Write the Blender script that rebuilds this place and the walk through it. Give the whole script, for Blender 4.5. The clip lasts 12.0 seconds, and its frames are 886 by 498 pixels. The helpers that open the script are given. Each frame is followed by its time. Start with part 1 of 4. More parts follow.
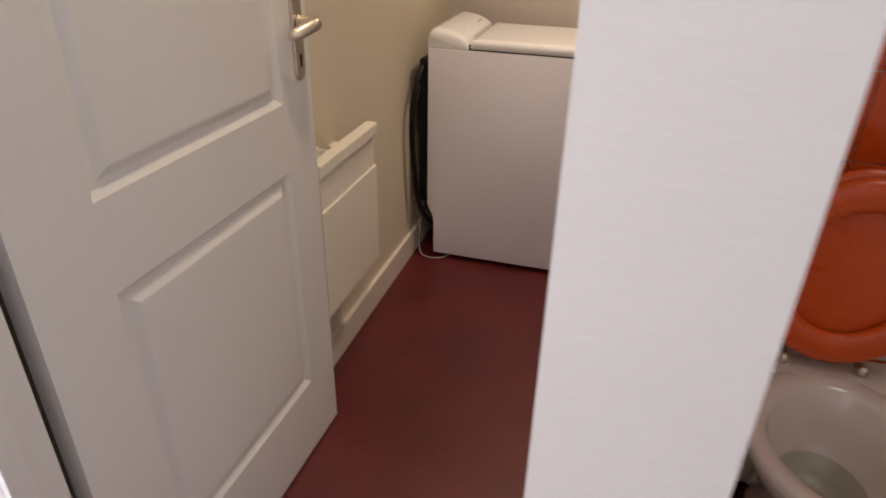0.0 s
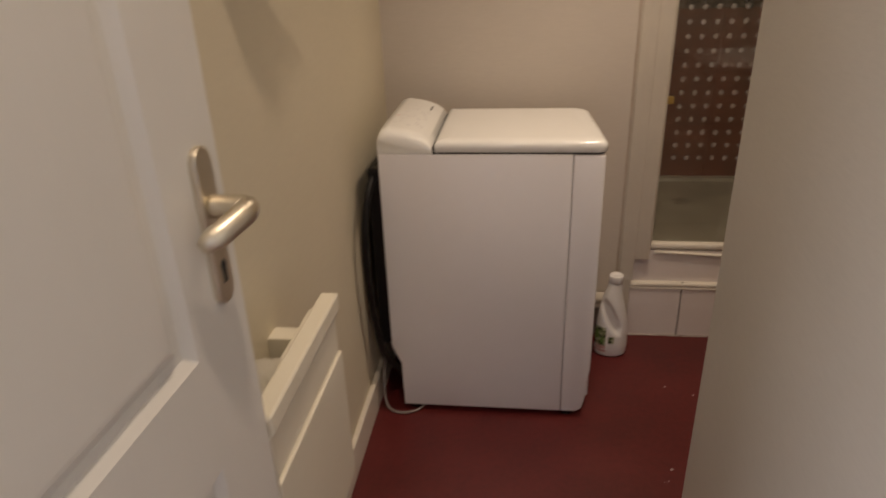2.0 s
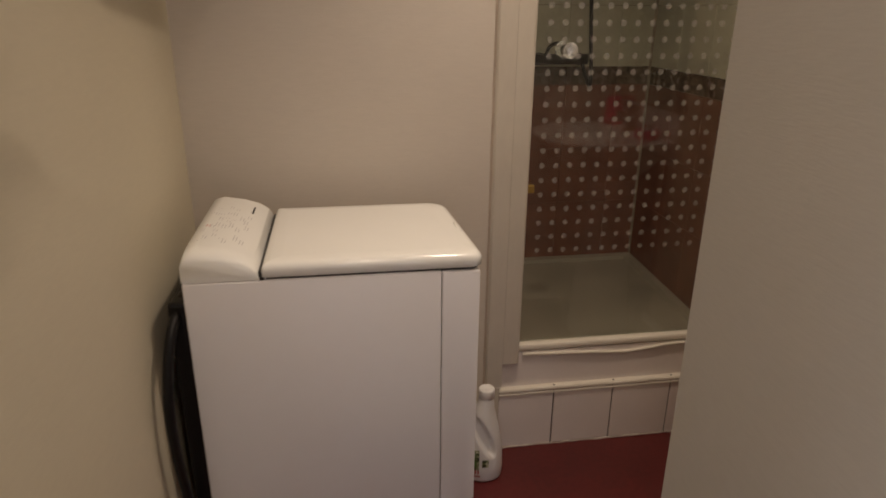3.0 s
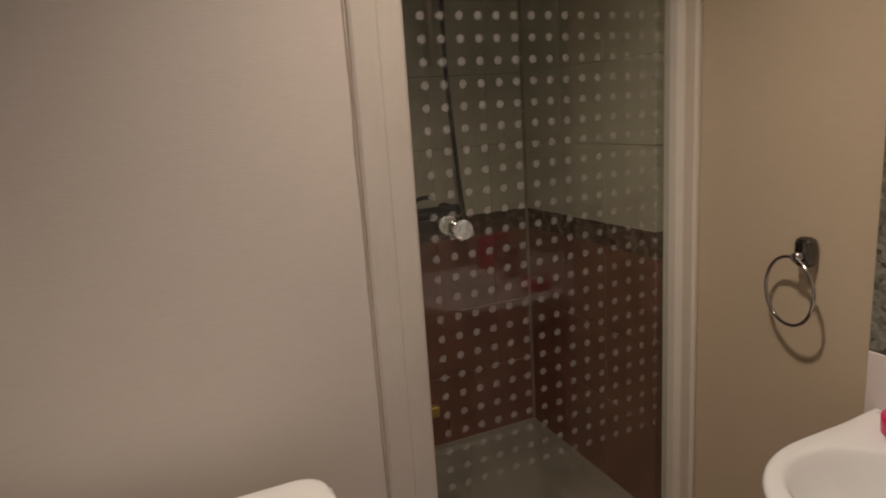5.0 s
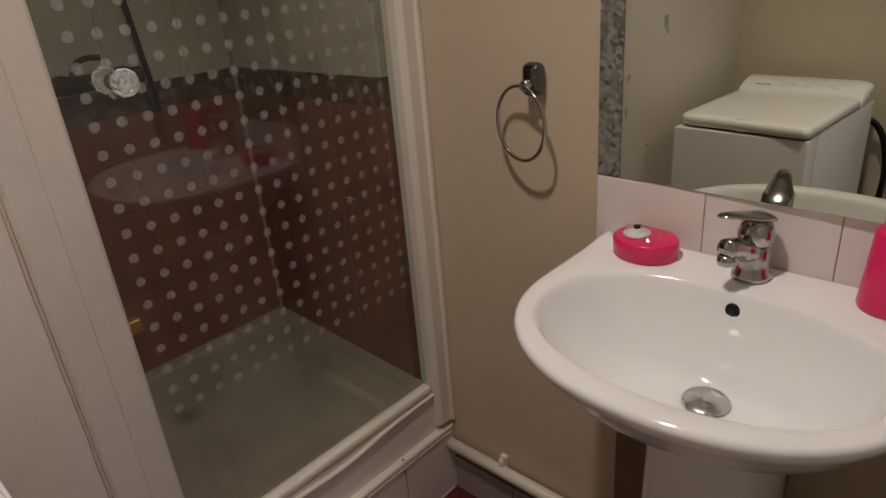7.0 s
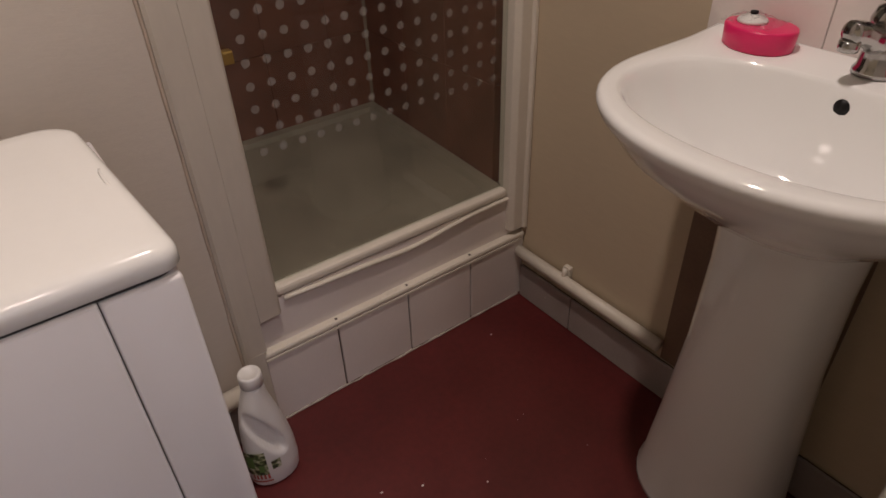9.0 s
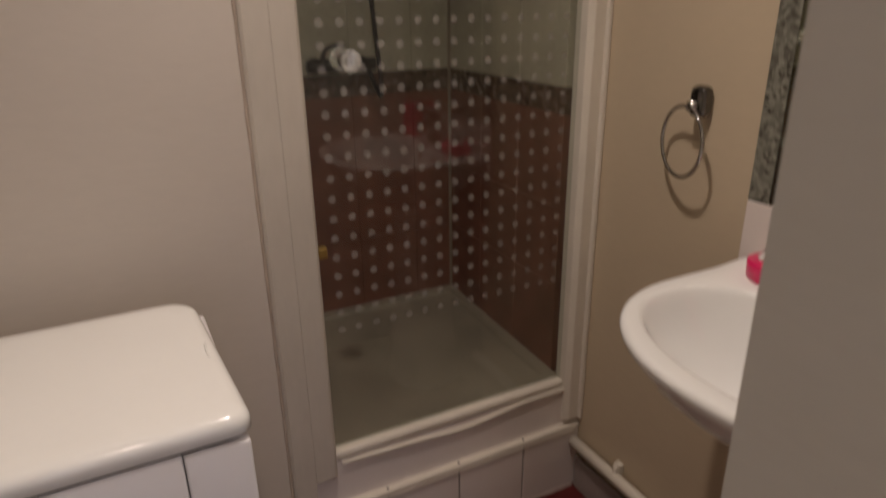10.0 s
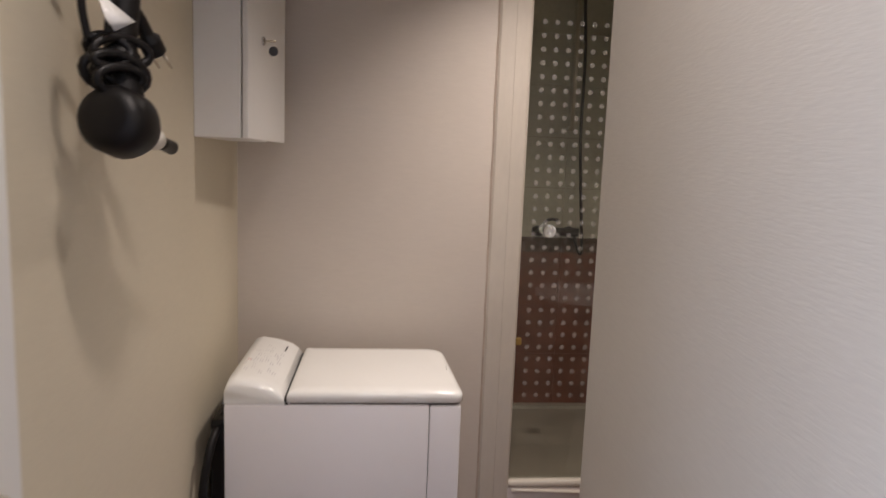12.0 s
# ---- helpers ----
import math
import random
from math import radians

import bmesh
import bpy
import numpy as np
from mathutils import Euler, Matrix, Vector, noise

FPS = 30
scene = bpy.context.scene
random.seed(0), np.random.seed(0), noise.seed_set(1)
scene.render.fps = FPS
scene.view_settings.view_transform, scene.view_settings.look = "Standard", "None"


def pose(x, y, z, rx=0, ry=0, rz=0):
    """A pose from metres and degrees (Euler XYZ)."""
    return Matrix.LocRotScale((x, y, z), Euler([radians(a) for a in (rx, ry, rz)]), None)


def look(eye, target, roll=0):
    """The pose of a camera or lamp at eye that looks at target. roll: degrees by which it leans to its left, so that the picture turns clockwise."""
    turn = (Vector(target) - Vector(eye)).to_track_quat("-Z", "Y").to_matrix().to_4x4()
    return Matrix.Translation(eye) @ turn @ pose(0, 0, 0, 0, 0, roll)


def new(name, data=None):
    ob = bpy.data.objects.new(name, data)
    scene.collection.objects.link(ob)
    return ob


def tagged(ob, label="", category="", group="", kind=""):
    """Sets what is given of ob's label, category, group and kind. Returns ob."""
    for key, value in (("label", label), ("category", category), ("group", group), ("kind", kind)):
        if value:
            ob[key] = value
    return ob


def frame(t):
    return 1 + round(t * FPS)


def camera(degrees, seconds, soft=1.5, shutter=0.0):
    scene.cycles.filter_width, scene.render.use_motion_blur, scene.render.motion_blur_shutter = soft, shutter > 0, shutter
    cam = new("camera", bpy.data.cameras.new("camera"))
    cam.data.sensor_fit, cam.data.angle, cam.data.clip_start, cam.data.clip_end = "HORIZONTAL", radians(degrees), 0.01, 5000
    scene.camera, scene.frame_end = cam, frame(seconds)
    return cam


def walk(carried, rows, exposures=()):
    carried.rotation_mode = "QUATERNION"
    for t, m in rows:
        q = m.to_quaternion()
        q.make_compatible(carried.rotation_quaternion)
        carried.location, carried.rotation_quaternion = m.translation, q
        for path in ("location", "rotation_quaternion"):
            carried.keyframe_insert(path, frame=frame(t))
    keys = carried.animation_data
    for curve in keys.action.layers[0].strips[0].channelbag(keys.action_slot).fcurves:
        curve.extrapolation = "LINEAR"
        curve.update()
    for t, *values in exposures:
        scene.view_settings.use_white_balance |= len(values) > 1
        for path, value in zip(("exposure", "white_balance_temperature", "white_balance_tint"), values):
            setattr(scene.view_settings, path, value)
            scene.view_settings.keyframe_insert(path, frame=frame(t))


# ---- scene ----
cam = camera(68.9, 12.0, shutter=0.4)
PATH = [
    (0, (0.8, 0.259, 1.32), (0.319, 1.945, 0.357), 1.2),
    (0.5, (0.682, 0.39, 1.327), (0.161, 2.08, 0.393), -0.9),
    (1, (0.606, 0.489, 1.344), (0.146, 2.203, 0.423), -1.6),
    (1.5, (0.541, 0.672, 1.341), (0.149, 2.418, 0.448), -3.3),
    (2, (0.468, 0.859, 1.332), (0.238, 2.66, 0.494), -2.0),
    (2.5, (0.415, 1.089, 1.341), (0.57, 2.928, 0.57), -1.5),
    (2.7, (0.403, 1.162, 1.347), (0.632, 3.012, 0.622), -0.7),
    (4.3, (0.444, 1.752, 1.358), (1.078, 3.543, 0.734), 1.1),
    (4.5, (0.444, 1.806, 1.39), (1.143, 3.59, 0.816), -0.1),
    (5, (0.471, 1.841, 1.492), (1.266, 3.627, 1.073), -3.8),
    (5.5, (0.537, 1.834, 1.498), (1.532, 3.509, 1.045), -5.3),
    (6, (0.562, 1.938, 1.447), (1.708, 3.44, 0.791), -6.8),
    (6.5, (0.61, 1.974, 1.387), (1.886, 3.319, 0.638), -4.9),
    (6.7, (0.622, 1.978, 1.38), (1.937, 3.256, 0.582), -5.1),
    (8.3, (0.64, 1.991, 1.387), (1.89, 3.297, 0.529), -3.8),
    (8.5, (0.609, 1.968, 1.328), (1.714, 3.323, 0.350), -3.7),
    (9, (0.599, 1.914, 1.244), (1.546, 3.231, 0.071), -2.0),
    (9.5, (0.602, 1.839, 1.266), (1.533, 3.228, 0.168), -0.3),
    (10, (0.600, 1.778, 1.362), (1.450, 3.441, 0.641), -0.8),
    (10.5, (0.507, 1.611, 1.446), (1.257, 3.419, 1.037), 2.1),
    (11, (0.497, 1.406, 1.486), (0.94, 3.347, 1.295), 0.2),
    (11.5, (0.49, 1.134, 1.478), (0.759, 3.106, 1.286), 1.0),
    (12, (0.468, 0.906, 1.464), (0.664, 2.879, 1.201), 2.2),
]
EXPOSURES = [(0, 0.35, 6870, 20), (1, 0.18, 6950, 17), (1.5, 0.23, 7080, 17), (2, 0.16, 7030, 17), (2.7, 0.10, 6900, 16), (4.5, -0.08, 6250, 17),
             (5, 0.0, 6240, 17), (5.5, -0.1, 6160, 17), (6.5, 0.0, 5870, 17), (8.5, 0.08, 5780, 18), (9, 0.11, 6020, 21), (9.5, 0.08, 6050, 20), (10, -0.02, 6150, 19), (10.5, 0.0, 6270, 19),
             (11.5, 0.38, 5980, 20), (12, 0.46, 5800, 17)]
walk(cam, [(t, look(e, g, r)) for t, e, g, r in PATH], EXPOSURES)

# ---- world, sun, large lights ----
def make_world():
    w = bpy.data.worlds.new("world")
    scene.world = w
    w.use_nodes = True
    nt = w.node_tree
    nt.nodes.clear()
    out = nt.nodes.new("ShaderNodeOutputWorld")
    bg = nt.nodes.new("ShaderNodeBackground")
    sky = nt.nodes.new("ShaderNodeTexSky")
    sky.sky_type = "NISHITA"
    sky.sun_disc = False
    sky.sun_elevation = radians(35)
    sky.sun_rotation = radians(150)
    bg.inputs["Strength"].default_value = 0.1
    nt.links.new(sky.outputs[0], bg.inputs["Color"])
    nt.links.new(bg.outputs[0], out.inputs["Surface"])


make_world()


def area(name, m, sx, sy, watts, color):
    d = bpy.data.lights.new(name, "AREA")
    d.shape, d.size, d.size_y, d.energy, d.color = "RECTANGLE", sx, sy, watts, color
    ob = new(name, d)
    ob.matrix_world = m
    return ob


def spot(name, at, target, watts, color, cone=125, blend=0.7):
    d = bpy.data.lights.new(name, "SPOT")
    d.spot_size, d.spot_blend, d.shadow_soft_size, d.energy, d.color = radians(cone), blend, 0.045, watts, color
    ob = new(name, d)
    ob.matrix_world = look(at, target)
    return ob


spot("ceiling_spot_shower", (0.90, 2.50, 2.43), (1.10, 2.46, 0.0), 52.0, (1.0, 0.84, 0.66), 116, 1.0)
spot("ceiling_spot_entry", (0.50, 1.35, 2.43), (0.46, 1.60, 0.0), 28.0, (1.0, 0.84, 0.66), 124, 1.0)
area("hall_window_light", look((-1.36, -0.75, 1.5), (0.6, 0.9, 1.1)), 1.0, 1.2, 70.0, (0.84, 0.91, 1.0))
# added fill lamp for the toilet, whose walls have no window
area("toilet_fill_light", look((1.60, 1.25, 1.9), (1.0, 1.2, 0.6)), 0.4, 0.5, 2.0, (0.85, 0.92, 1.0))


# ---- materials ----
def mat(name, color, rough=0.5, metal=0.0, noise_scale=0.0, noise_amt=0.0, bump=0.0, bump_scale=200.0,
        stretch=(1, 1, 1), coat=0.0, stain=0.0, spec=0.5, bump_dist=0.002):
    m = bpy.data.materials.new(name)
    m.use_nodes = True
    nt = m.node_tree
    b = nt.nodes["Principled BSDF"]
    b.inputs["Base Color"].default_value = (*color, 1)
    b.inputs["Roughness"].default_value = rough
    b.inputs["Metallic"].default_value = metal
    b.inputs["Specular IOR Level"].default_value = spec
    if coat:
        b.inputs["Coat Weight"].default_value = coat
        b.inputs["Coat Roughness"].default_value = 0.08
    tc = nt.nodes.new("ShaderNodeTexCoord")
    mp = nt.nodes.new("ShaderNodeMapping")
    mp.inputs["Scale"].default_value = stretch
    nt.links.new(tc.outputs["Object"], mp.inputs["Vector"])
    if noise_amt or stain:
        n1 = nt.nodes.new("ShaderNodeTexNoise")
        n1.inputs["Scale"].default_value = noise_scale or 6.0
        n1.inputs["Detail"].default_value = 6
        n2 = nt.nodes.new("ShaderNodeTexNoise")
        n2.inputs["Scale"].default_value = (noise_scale or 6.0) * 14
        n2.inputs["Detail"].default_value = 3
        nt.links.new(tc.outputs["Object"], n1.inputs["Vector"])
        nt.links.new(mp.outputs["Vector"], n2.inputs["Vector"])
        add = nt.nodes.new("ShaderNodeMath")
        add.operation = "MULTIPLY_ADD"
        nt.links.new(n2.outputs["Fac"], add.inputs[0])
        add.inputs[1].default_value = 0.5
        nt.links.new(n1.outputs["Fac"], add.inputs[2])
        mr = nt.nodes.new("ShaderNodeMapRange")
        mr.inputs["From Min"].default_value = 0.45
        mr.inputs["From Max"].default_value = 1.05
        mr.inputs["To Min"].default_value = 1.0 - noise_amt
        mr.inputs["To Max"].default_value = 1.0 + noise_amt
        nt.links.new(add.outputs[0], mr.inputs["Value"])
        hs = nt.nodes.new("ShaderNodeHueSaturation")
        hs.inputs["Color"].default_value = (*color, 1)
        nt.links.new(mr.outputs[0], hs.inputs["Value"])
        nt.links.new(hs.outputs[0], b.inputs["Base Color"])
        rr = nt.nodes.new("ShaderNodeMapRange")
        rr.inputs["To Min"].default_value = max(0.02, rough - 0.08)
        rr.inputs["To Max"].default_value = min(1, rough + 0.10)
        nt.links.new(n1.outputs["Fac"], rr.inputs["Value"])
        nt.links.new(rr.outputs[0], b.inputs["Roughness"])
    if bump:
        nb = nt.nodes.new("ShaderNodeTexNoise")
        nb.inputs["Scale"].default_value = bump_scale
        nb.inputs["Detail"].default_value = 4
        nt.links.new(mp.outputs["Vector"], nb.inputs["Vector"])
        bp = nt.nodes.new("ShaderNodeBump")
        bp.inputs["Strength"].default_value = bump
        bp.inputs["Distance"].default_value = bump_dist
        nt.links.new(nb.outputs["Fac"], bp.inputs["Height"])
        nt.links.new(bp.outputs[0], b.inputs["Normal"])
    return m


def glass_mat(name, tint=(1, 1, 1), rough=0.0, film=0.0):
    """Thin clear sheet: mostly let through, with a Fresnel gloss; film is the share of uneven pale haze."""
    m = bpy.data.materials.new(name)
    m.use_nodes = True
    nt = m.node_tree
    nt.nodes.clear()
    out = nt.nodes.new("ShaderNodeOutputMaterial")
    tr = nt.nodes.new("ShaderNodeBsdfTransparent")
    tr.inputs["Color"].default_value = (*tint, 1)
    gl = nt.nodes.new("ShaderNodeBsdfGlossy")
    gl.inputs["Roughness"].default_value = rough
    lw = nt.nodes.new("ShaderNodeLayerWeight")
    lw.inputs["Blend"].default_value = 0.5
    pw = nt.nodes.new("ShaderNodeMath")
    pw.operation = "POWER"
    pw.inputs[1].default_value = 4.0
    nt.links.new(lw.outputs["Facing"], pw.inputs[0])
    fr = nt.nodes.new("ShaderNodeMapRange")
    fr.inputs["To Min"].default_value = 0.045
    nt.links.new(pw.outputs[0], fr.inputs["Value"])
    mix = nt.nodes.new("ShaderNodeMixShader")
    nt.links.new(fr.outputs[0], mix.inputs[0])
    nt.links.new(tr.outputs[0], mix.inputs[1])
    nt.links.new(gl.outputs[0], mix.inputs[2])
    if film:
        df = nt.nodes.new("ShaderNodeBsdfDiffuse")
        df.inputs["Color"].default_value = (0.75, 0.73, 0.68, 1)
        tc = nt.nodes.new("ShaderNodeTexCoord")
        mp = nt.nodes.new("ShaderNodeMapping")
        mp.inputs["Scale"].default_value = (3.0, 1.0, 0.7)
        nz = nt.nodes.new("ShaderNodeTexNoise")
        nz.inputs["Scale"].default_value = 3.5
        nz.inputs["Detail"].default_value = 5
        am = nt.nodes.new("ShaderNodeMapRange")
        am.inputs["From Min"].default_value = 0.3
        am.inputs["From Max"].default_value = 0.7
        am.inputs["To Min"].default_value = film * 0.6
        am.inputs["To Max"].default_value = film * 1.4
        nt.links.new(tc.outputs["Object"], mp.inputs["Vector"])
        nt.links.new(mp.outputs["Vector"], nz.inputs["Vector"])
        nt.links.new(nz.outputs["Fac"], am.inputs["Value"])
        haze = nt.nodes.new("ShaderNodeMixShader")
        nt.links.new(am.outputs[0], haze.inputs[0])
        nt.links.new(mix.outputs[0], haze.inputs[1])
        nt.links.new(df.outputs[0], haze.inputs[2])
        nt.links.new(haze.outputs[0], out.inputs["Surface"])
    else:
        nt.links.new(mix.outputs[0], out.inputs["Surface"])
    return m


def frosted_mat(name, color, through_share):
    m = bpy.data.materials.new(name)
    m.use_nodes = True
    nt = m.node_tree
    nt.nodes.clear()
    out = nt.nodes.new("ShaderNodeOutputMaterial")
    tr = nt.nodes.new("ShaderNodeBsdfTransparent")
    df = nt.nodes.new("ShaderNodeBsdfDiffuse")
    df.inputs["Color"].default_value = (*color, 1)
    mix = nt.nodes.new("ShaderNodeMixShader")
    mix.inputs[0].default_value = 1 - through_share
    nt.links.new(tr.outputs[0], mix.inputs[1])
    nt.links.new(df.outputs[0], mix.inputs[2])
    nt.links.new(mix.outputs[0], out.inputs["Surface"])
    return m


def mosaic_mat(name):
    m = mat(name, (0.25, 0.24, 0.2), 0.15)
    nt = m.node_tree
    b = nt.nodes["Principled BSDF"]
    tc = nt.nodes["Texture Coordinate"]
    v = nt.nodes.new("ShaderNodeTexVoronoi")
    v.inputs["Scale"].default_value = 120
    nt.links.new(tc.outputs["Object"], v.inputs["Vector"])
    r = nt.nodes.new("ShaderNodeValToRGB")
    r.color_ramp.elements[0].color = (0.05, 0.045, 0.035, 1)
    r.color_ramp.elements[1].color = (0.30, 0.30, 0.25, 1)
    nt.links.new(v.outputs["Color"], r.inputs[0])
    nt.links.new(r.outputs[0], b.inputs["Base Color"])
    return m


def label_mat(name):
    m = mat(name, (0.2, 0.25, 0.1), 0.35)
    nt = m.node_tree
    n = nt.nodes.new("ShaderNodeTexNoise")
    n.inputs["Scale"].default_value = 75
    n.inputs["Detail"].default_value = 1
    nt.links.new(nt.nodes["Texture Coordinate"].outputs["Object"], n.inputs["Vector"])
    r = nt.nodes.new("ShaderNodeValToRGB")
    for pos, col in ((0.5, (0.10, 0.14, 0.05, 1)), (0.6, (0.45, 0.48, 0.30, 1))):
        r.color_ramp.elements.new(pos).color = col
    r.color_ramp.elements[0].color = (0.02, 0.025, 0.012, 1)
    r.color_ramp.elements[0].position = 0.38
    r.color_ramp.elements[-1].color = (0.72, 0.70, 0.62, 1)
    r.color_ramp.elements[-1].position = 0.7
    nt.links.new(n.outputs["Fac"], r.inputs[0])
    nt.links.new(r.outputs[0], nt.nodes["Principled BSDF"].inputs["Base Color"])
    return m


M = {
    "partition": mat("embossed_paper_white", (0.56, 0.53, 0.48), 0.6, noise_scale=2.6, noise_amt=0.05, bump=0.16,
                     bump_scale=55, stretch=(1, 1, 6.5), bump_dist=0.0015),
    "wallpaper": mat("painted_wallpaper", (0.61, 0.55, 0.48), 0.62, noise_scale=2.2, noise_amt=0.05, bump=0.32,
                     bump_scale=60, stretch=(1, 1, 6), bump_dist=0.0015),
    "wall_left": mat("painted_plaster_yellowish", (0.635, 0.575, 0.44), 0.6, noise_scale=2.0, noise_amt=0.04, bump=0.2,
                     bump_scale=50, stretch=(1, 1, 4), bump_dist=0.0012),
    "wall_right": mat("painted_wall_beige", (0.56, 0.465, 0.33), 0.6, noise_scale=2.0, noise_amt=0.05, bump=0.2,
                      bump_scale=50, stretch=(1, 1, 4), bump_dist=0.0012),
    "ceiling": mat("ceiling_paint", (0.78, 0.75, 0.68), 0.8, noise_scale=3, noise_amt=0.02),
    "floor": mat("dark_red_lino", (0.100, 0.0125, 0.0120), 0.42, noise_scale=4.0, noise_amt=0.32, bump=0.25,
                 bump_scale=120, bump_dist=0.0008),
    "door": mat("white_door_paint", (0.70, 0.685, 0.64), 0.38, noise_scale=3.0, noise_amt=0.02, bump=0.12,
                bump_scale=90, stretch=(1, 1, 0.15), bump_dist=0.0006),
    "trim": mat("white_gloss_trim", (0.72, 0.67, 0.58), 0.35, noise_scale=9, noise_amt=0.05, bump=0.1, bump_scale=70,
                bump_dist=0.0006),
    "board": mat("cream_painted_board", (0.57, 0.52, 0.445), 0.4, noise_scale=5, noise_amt=0.07, bump=0.18, bump_scale=35,
                 stretch=(1, 1, 0.3), bump_dist=0.001),
    "enamel": mat("white_machine_enamel", (0.82, 0.80, 0.81), 0.33, noise_scale=2.0, noise_amt=0.015),
    "lid": mat("cream_lid_plastic", (0.86, 0.86, 0.83), 0.12, noise_scale=5, noise_amt=0.015),
    "seam": mat("dark_seam", (0.03, 0.03, 0.03), 0.7),
    "ink": mat("grey_print", (0.47, 0.46, 0.46), 0.5),
    "ink_red": mat("red_print", (0.5, 0.12, 0.1), 0.5),
    "metal": mat("brushed_satin_nickel", (0.70, 0.64, 0.52), 0.38, 1.0, noise_scale=20, noise_amt=0.05),
    "brass": mat("old_brass", (0.55, 0.38, 0.12), 0.35, 1.0, noise_scale=30, noise_amt=0.2),
    "toilet_ceramic": mat("pinkish_ceramic", (0.80, 0.68, 0.57), 0.1, coat=0.4),
    "chrome": mat("chrome", (0.46, 0.45, 0.44), 0.13, 1.0),
    "dark_chrome": mat("tarnished_chrome", (0.16, 0.155, 0.15), 0.2, 1.0, noise_scale=30, noise_amt=0.1),
    "black": mat("black_plastic", (0.005, 0.0042, 0.0045), 0.45, noise_scale=30, noise_amt=0.1, spec=0.3),
    "rubber": mat("grey_hose_rubber", (0.045, 0.045, 0.05), 0.55),
    "heater": mat("cream_heater_enamel", (0.76, 0.72, 0.60), 0.35, noise_scale=6, noise_amt=0.02),
    "porcelain": mat("white_porcelain", (0.88, 0.885, 0.875), 0.07, coat=0.5),
    "tile_white": mat("white_glazed_tile", (0.76, 0.70, 0.66), 0.16, noise_scale=8, noise_amt=0.03, bump=0.04,
                      bump_scale=15),
    "tile_grey": mat("grey_skirting_tile", (0.33, 0.29, 0.27), 0.22, noise_scale=10, noise_amt=0.08),
    "light_grout": mat("light_grout", (0.46, 0.41, 0.36), 0.85, noise_scale=30, noise_amt=0.1),
    "panel_seam": mat("grey_panel_seam", (0.12, 0.115, 0.12), 0.7),
    "grout": mat("dark_grout", (0.09, 0.07, 0.06), 0.9, noise_scale=30, noise_amt=0.2),
    "brown": mat("brown_shower_tile", (0.195, 0.080, 0.055), 0.18, noise_scale=9, noise_amt=0.3),
    "greytile": mat("grey_green_shower_tile", (0.52, 0.49, 0.39), 0.2, noise_scale=6, noise_amt=0.2),
    "listello": mat("dark_border_tile", (0.11, 0.070, 0.052), 0.25, noise_scale=40, noise_amt=0.8),
    "tray": mat("worn_grey_shower_tray", (0.25, 0.22, 0.175), 0.35, noise_scale=5, noise_amt=0.26, bump=0.15,
                bump_scale=40, stretch=(6, 0.6, 1)),
    "glass": glass_mat("clear_shower_glass", (0.93, 0.95, 0.92), film=0.005),
    "film": glass_mat("clear_plastic_film", (0.93, 0.93, 0.93), 0.2),
    "dots": frosted_mat("frosted_dots", (0.42, 0.40, 0.37), 0.60),
    "crystal": None,
    "stain": mat("dark_mirror_stain", (0.22, 0.22, 0.18), 0.4, noise_scale=60, noise_amt=0.3),
    # brown tone carries the shade of the groove beside the shower board
    "groove_shade": mat("brownish_groove_shade", (0.52, 0.43, 0.35), 0.7, noise_scale=25, noise_amt=0.15, bump=0.3, bump_scale=120),
    "silicone": mat("cream_silicone", (0.27, 0.21, 0.16), 0.5, noise_scale=30, noise_amt=0.15),
    "satin_steel": mat("satin_steel", (0.62, 0.61, 0.58), 0.28, 1.0, noise_scale=40, noise_amt=0.08),
    "mirror": mat("mirror_silver", (0.67, 0.68, 0.585), 0.01, 1.0),
    "mosaic": mosaic_mat("glass_mosaic"),
    "pink": mat("pink_red_plastic", (0.75, 0.018, 0.13), 0.3, noise_scale=20, noise_amt=0.04),
    "orange": mat("orange_red_plastic", (0.75, 0.10, 0.015), 0.25, noise_scale=4, noise_amt=0.05),
    "orange_tile": mat("orange_glazed_tile", (0.75, 0.10, 0.015), 0.15, noise_scale=8, noise_amt=0.08),
    "white_plastic": mat("white_plastic", (0.78, 0.77, 0.75), 0.3, noise_scale=12, noise_amt=0.02),
    "green": mat("green_print", (0.12, 0.22, 0.06), 0.4),
    "label": label_mat("leafy_label_print"),
    "cabinet": mat("white_cabinet_paint", (0.80, 0.79, 0.76), 0.4, noise_scale=4, noise_amt=0.02),
    "brown_patch": mat("rough_brown_patch", (0.20, 0.13, 0.09), 0.6, noise_scale=10, noise_amt=0.15, bump=0.2,
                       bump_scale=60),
    "hall": mat("hall_white_paint", (0.74, 0.75, 0.78), 0.6, noise_scale=3, noise_amt=0.03, bump=0.3, bump_scale=60,
                stretch=(1, 1, 6), bump_dist=0.0015),
    "cloth": mat("cream_cloth", (0.80, 0.77, 0.68), 0.8, bump=0.3, bump_scale=300),
}


def crystal_mat():
    m = bpy.data.materials.new("cut_crystal")
    m.use_nodes = True
    b = m.node_tree.nodes["Principled BSDF"]
    b.inputs["Base Color"].default_value = (0.95, 0.96, 0.93, 1)
    b.inputs["Roughness"].default_value = 0.03
    b.inputs["Transmission Weight"].default_value = 0.85
    b.inputs["IOR"].default_value = 1.5
    return m


M["crystal"] = crystal_mat()


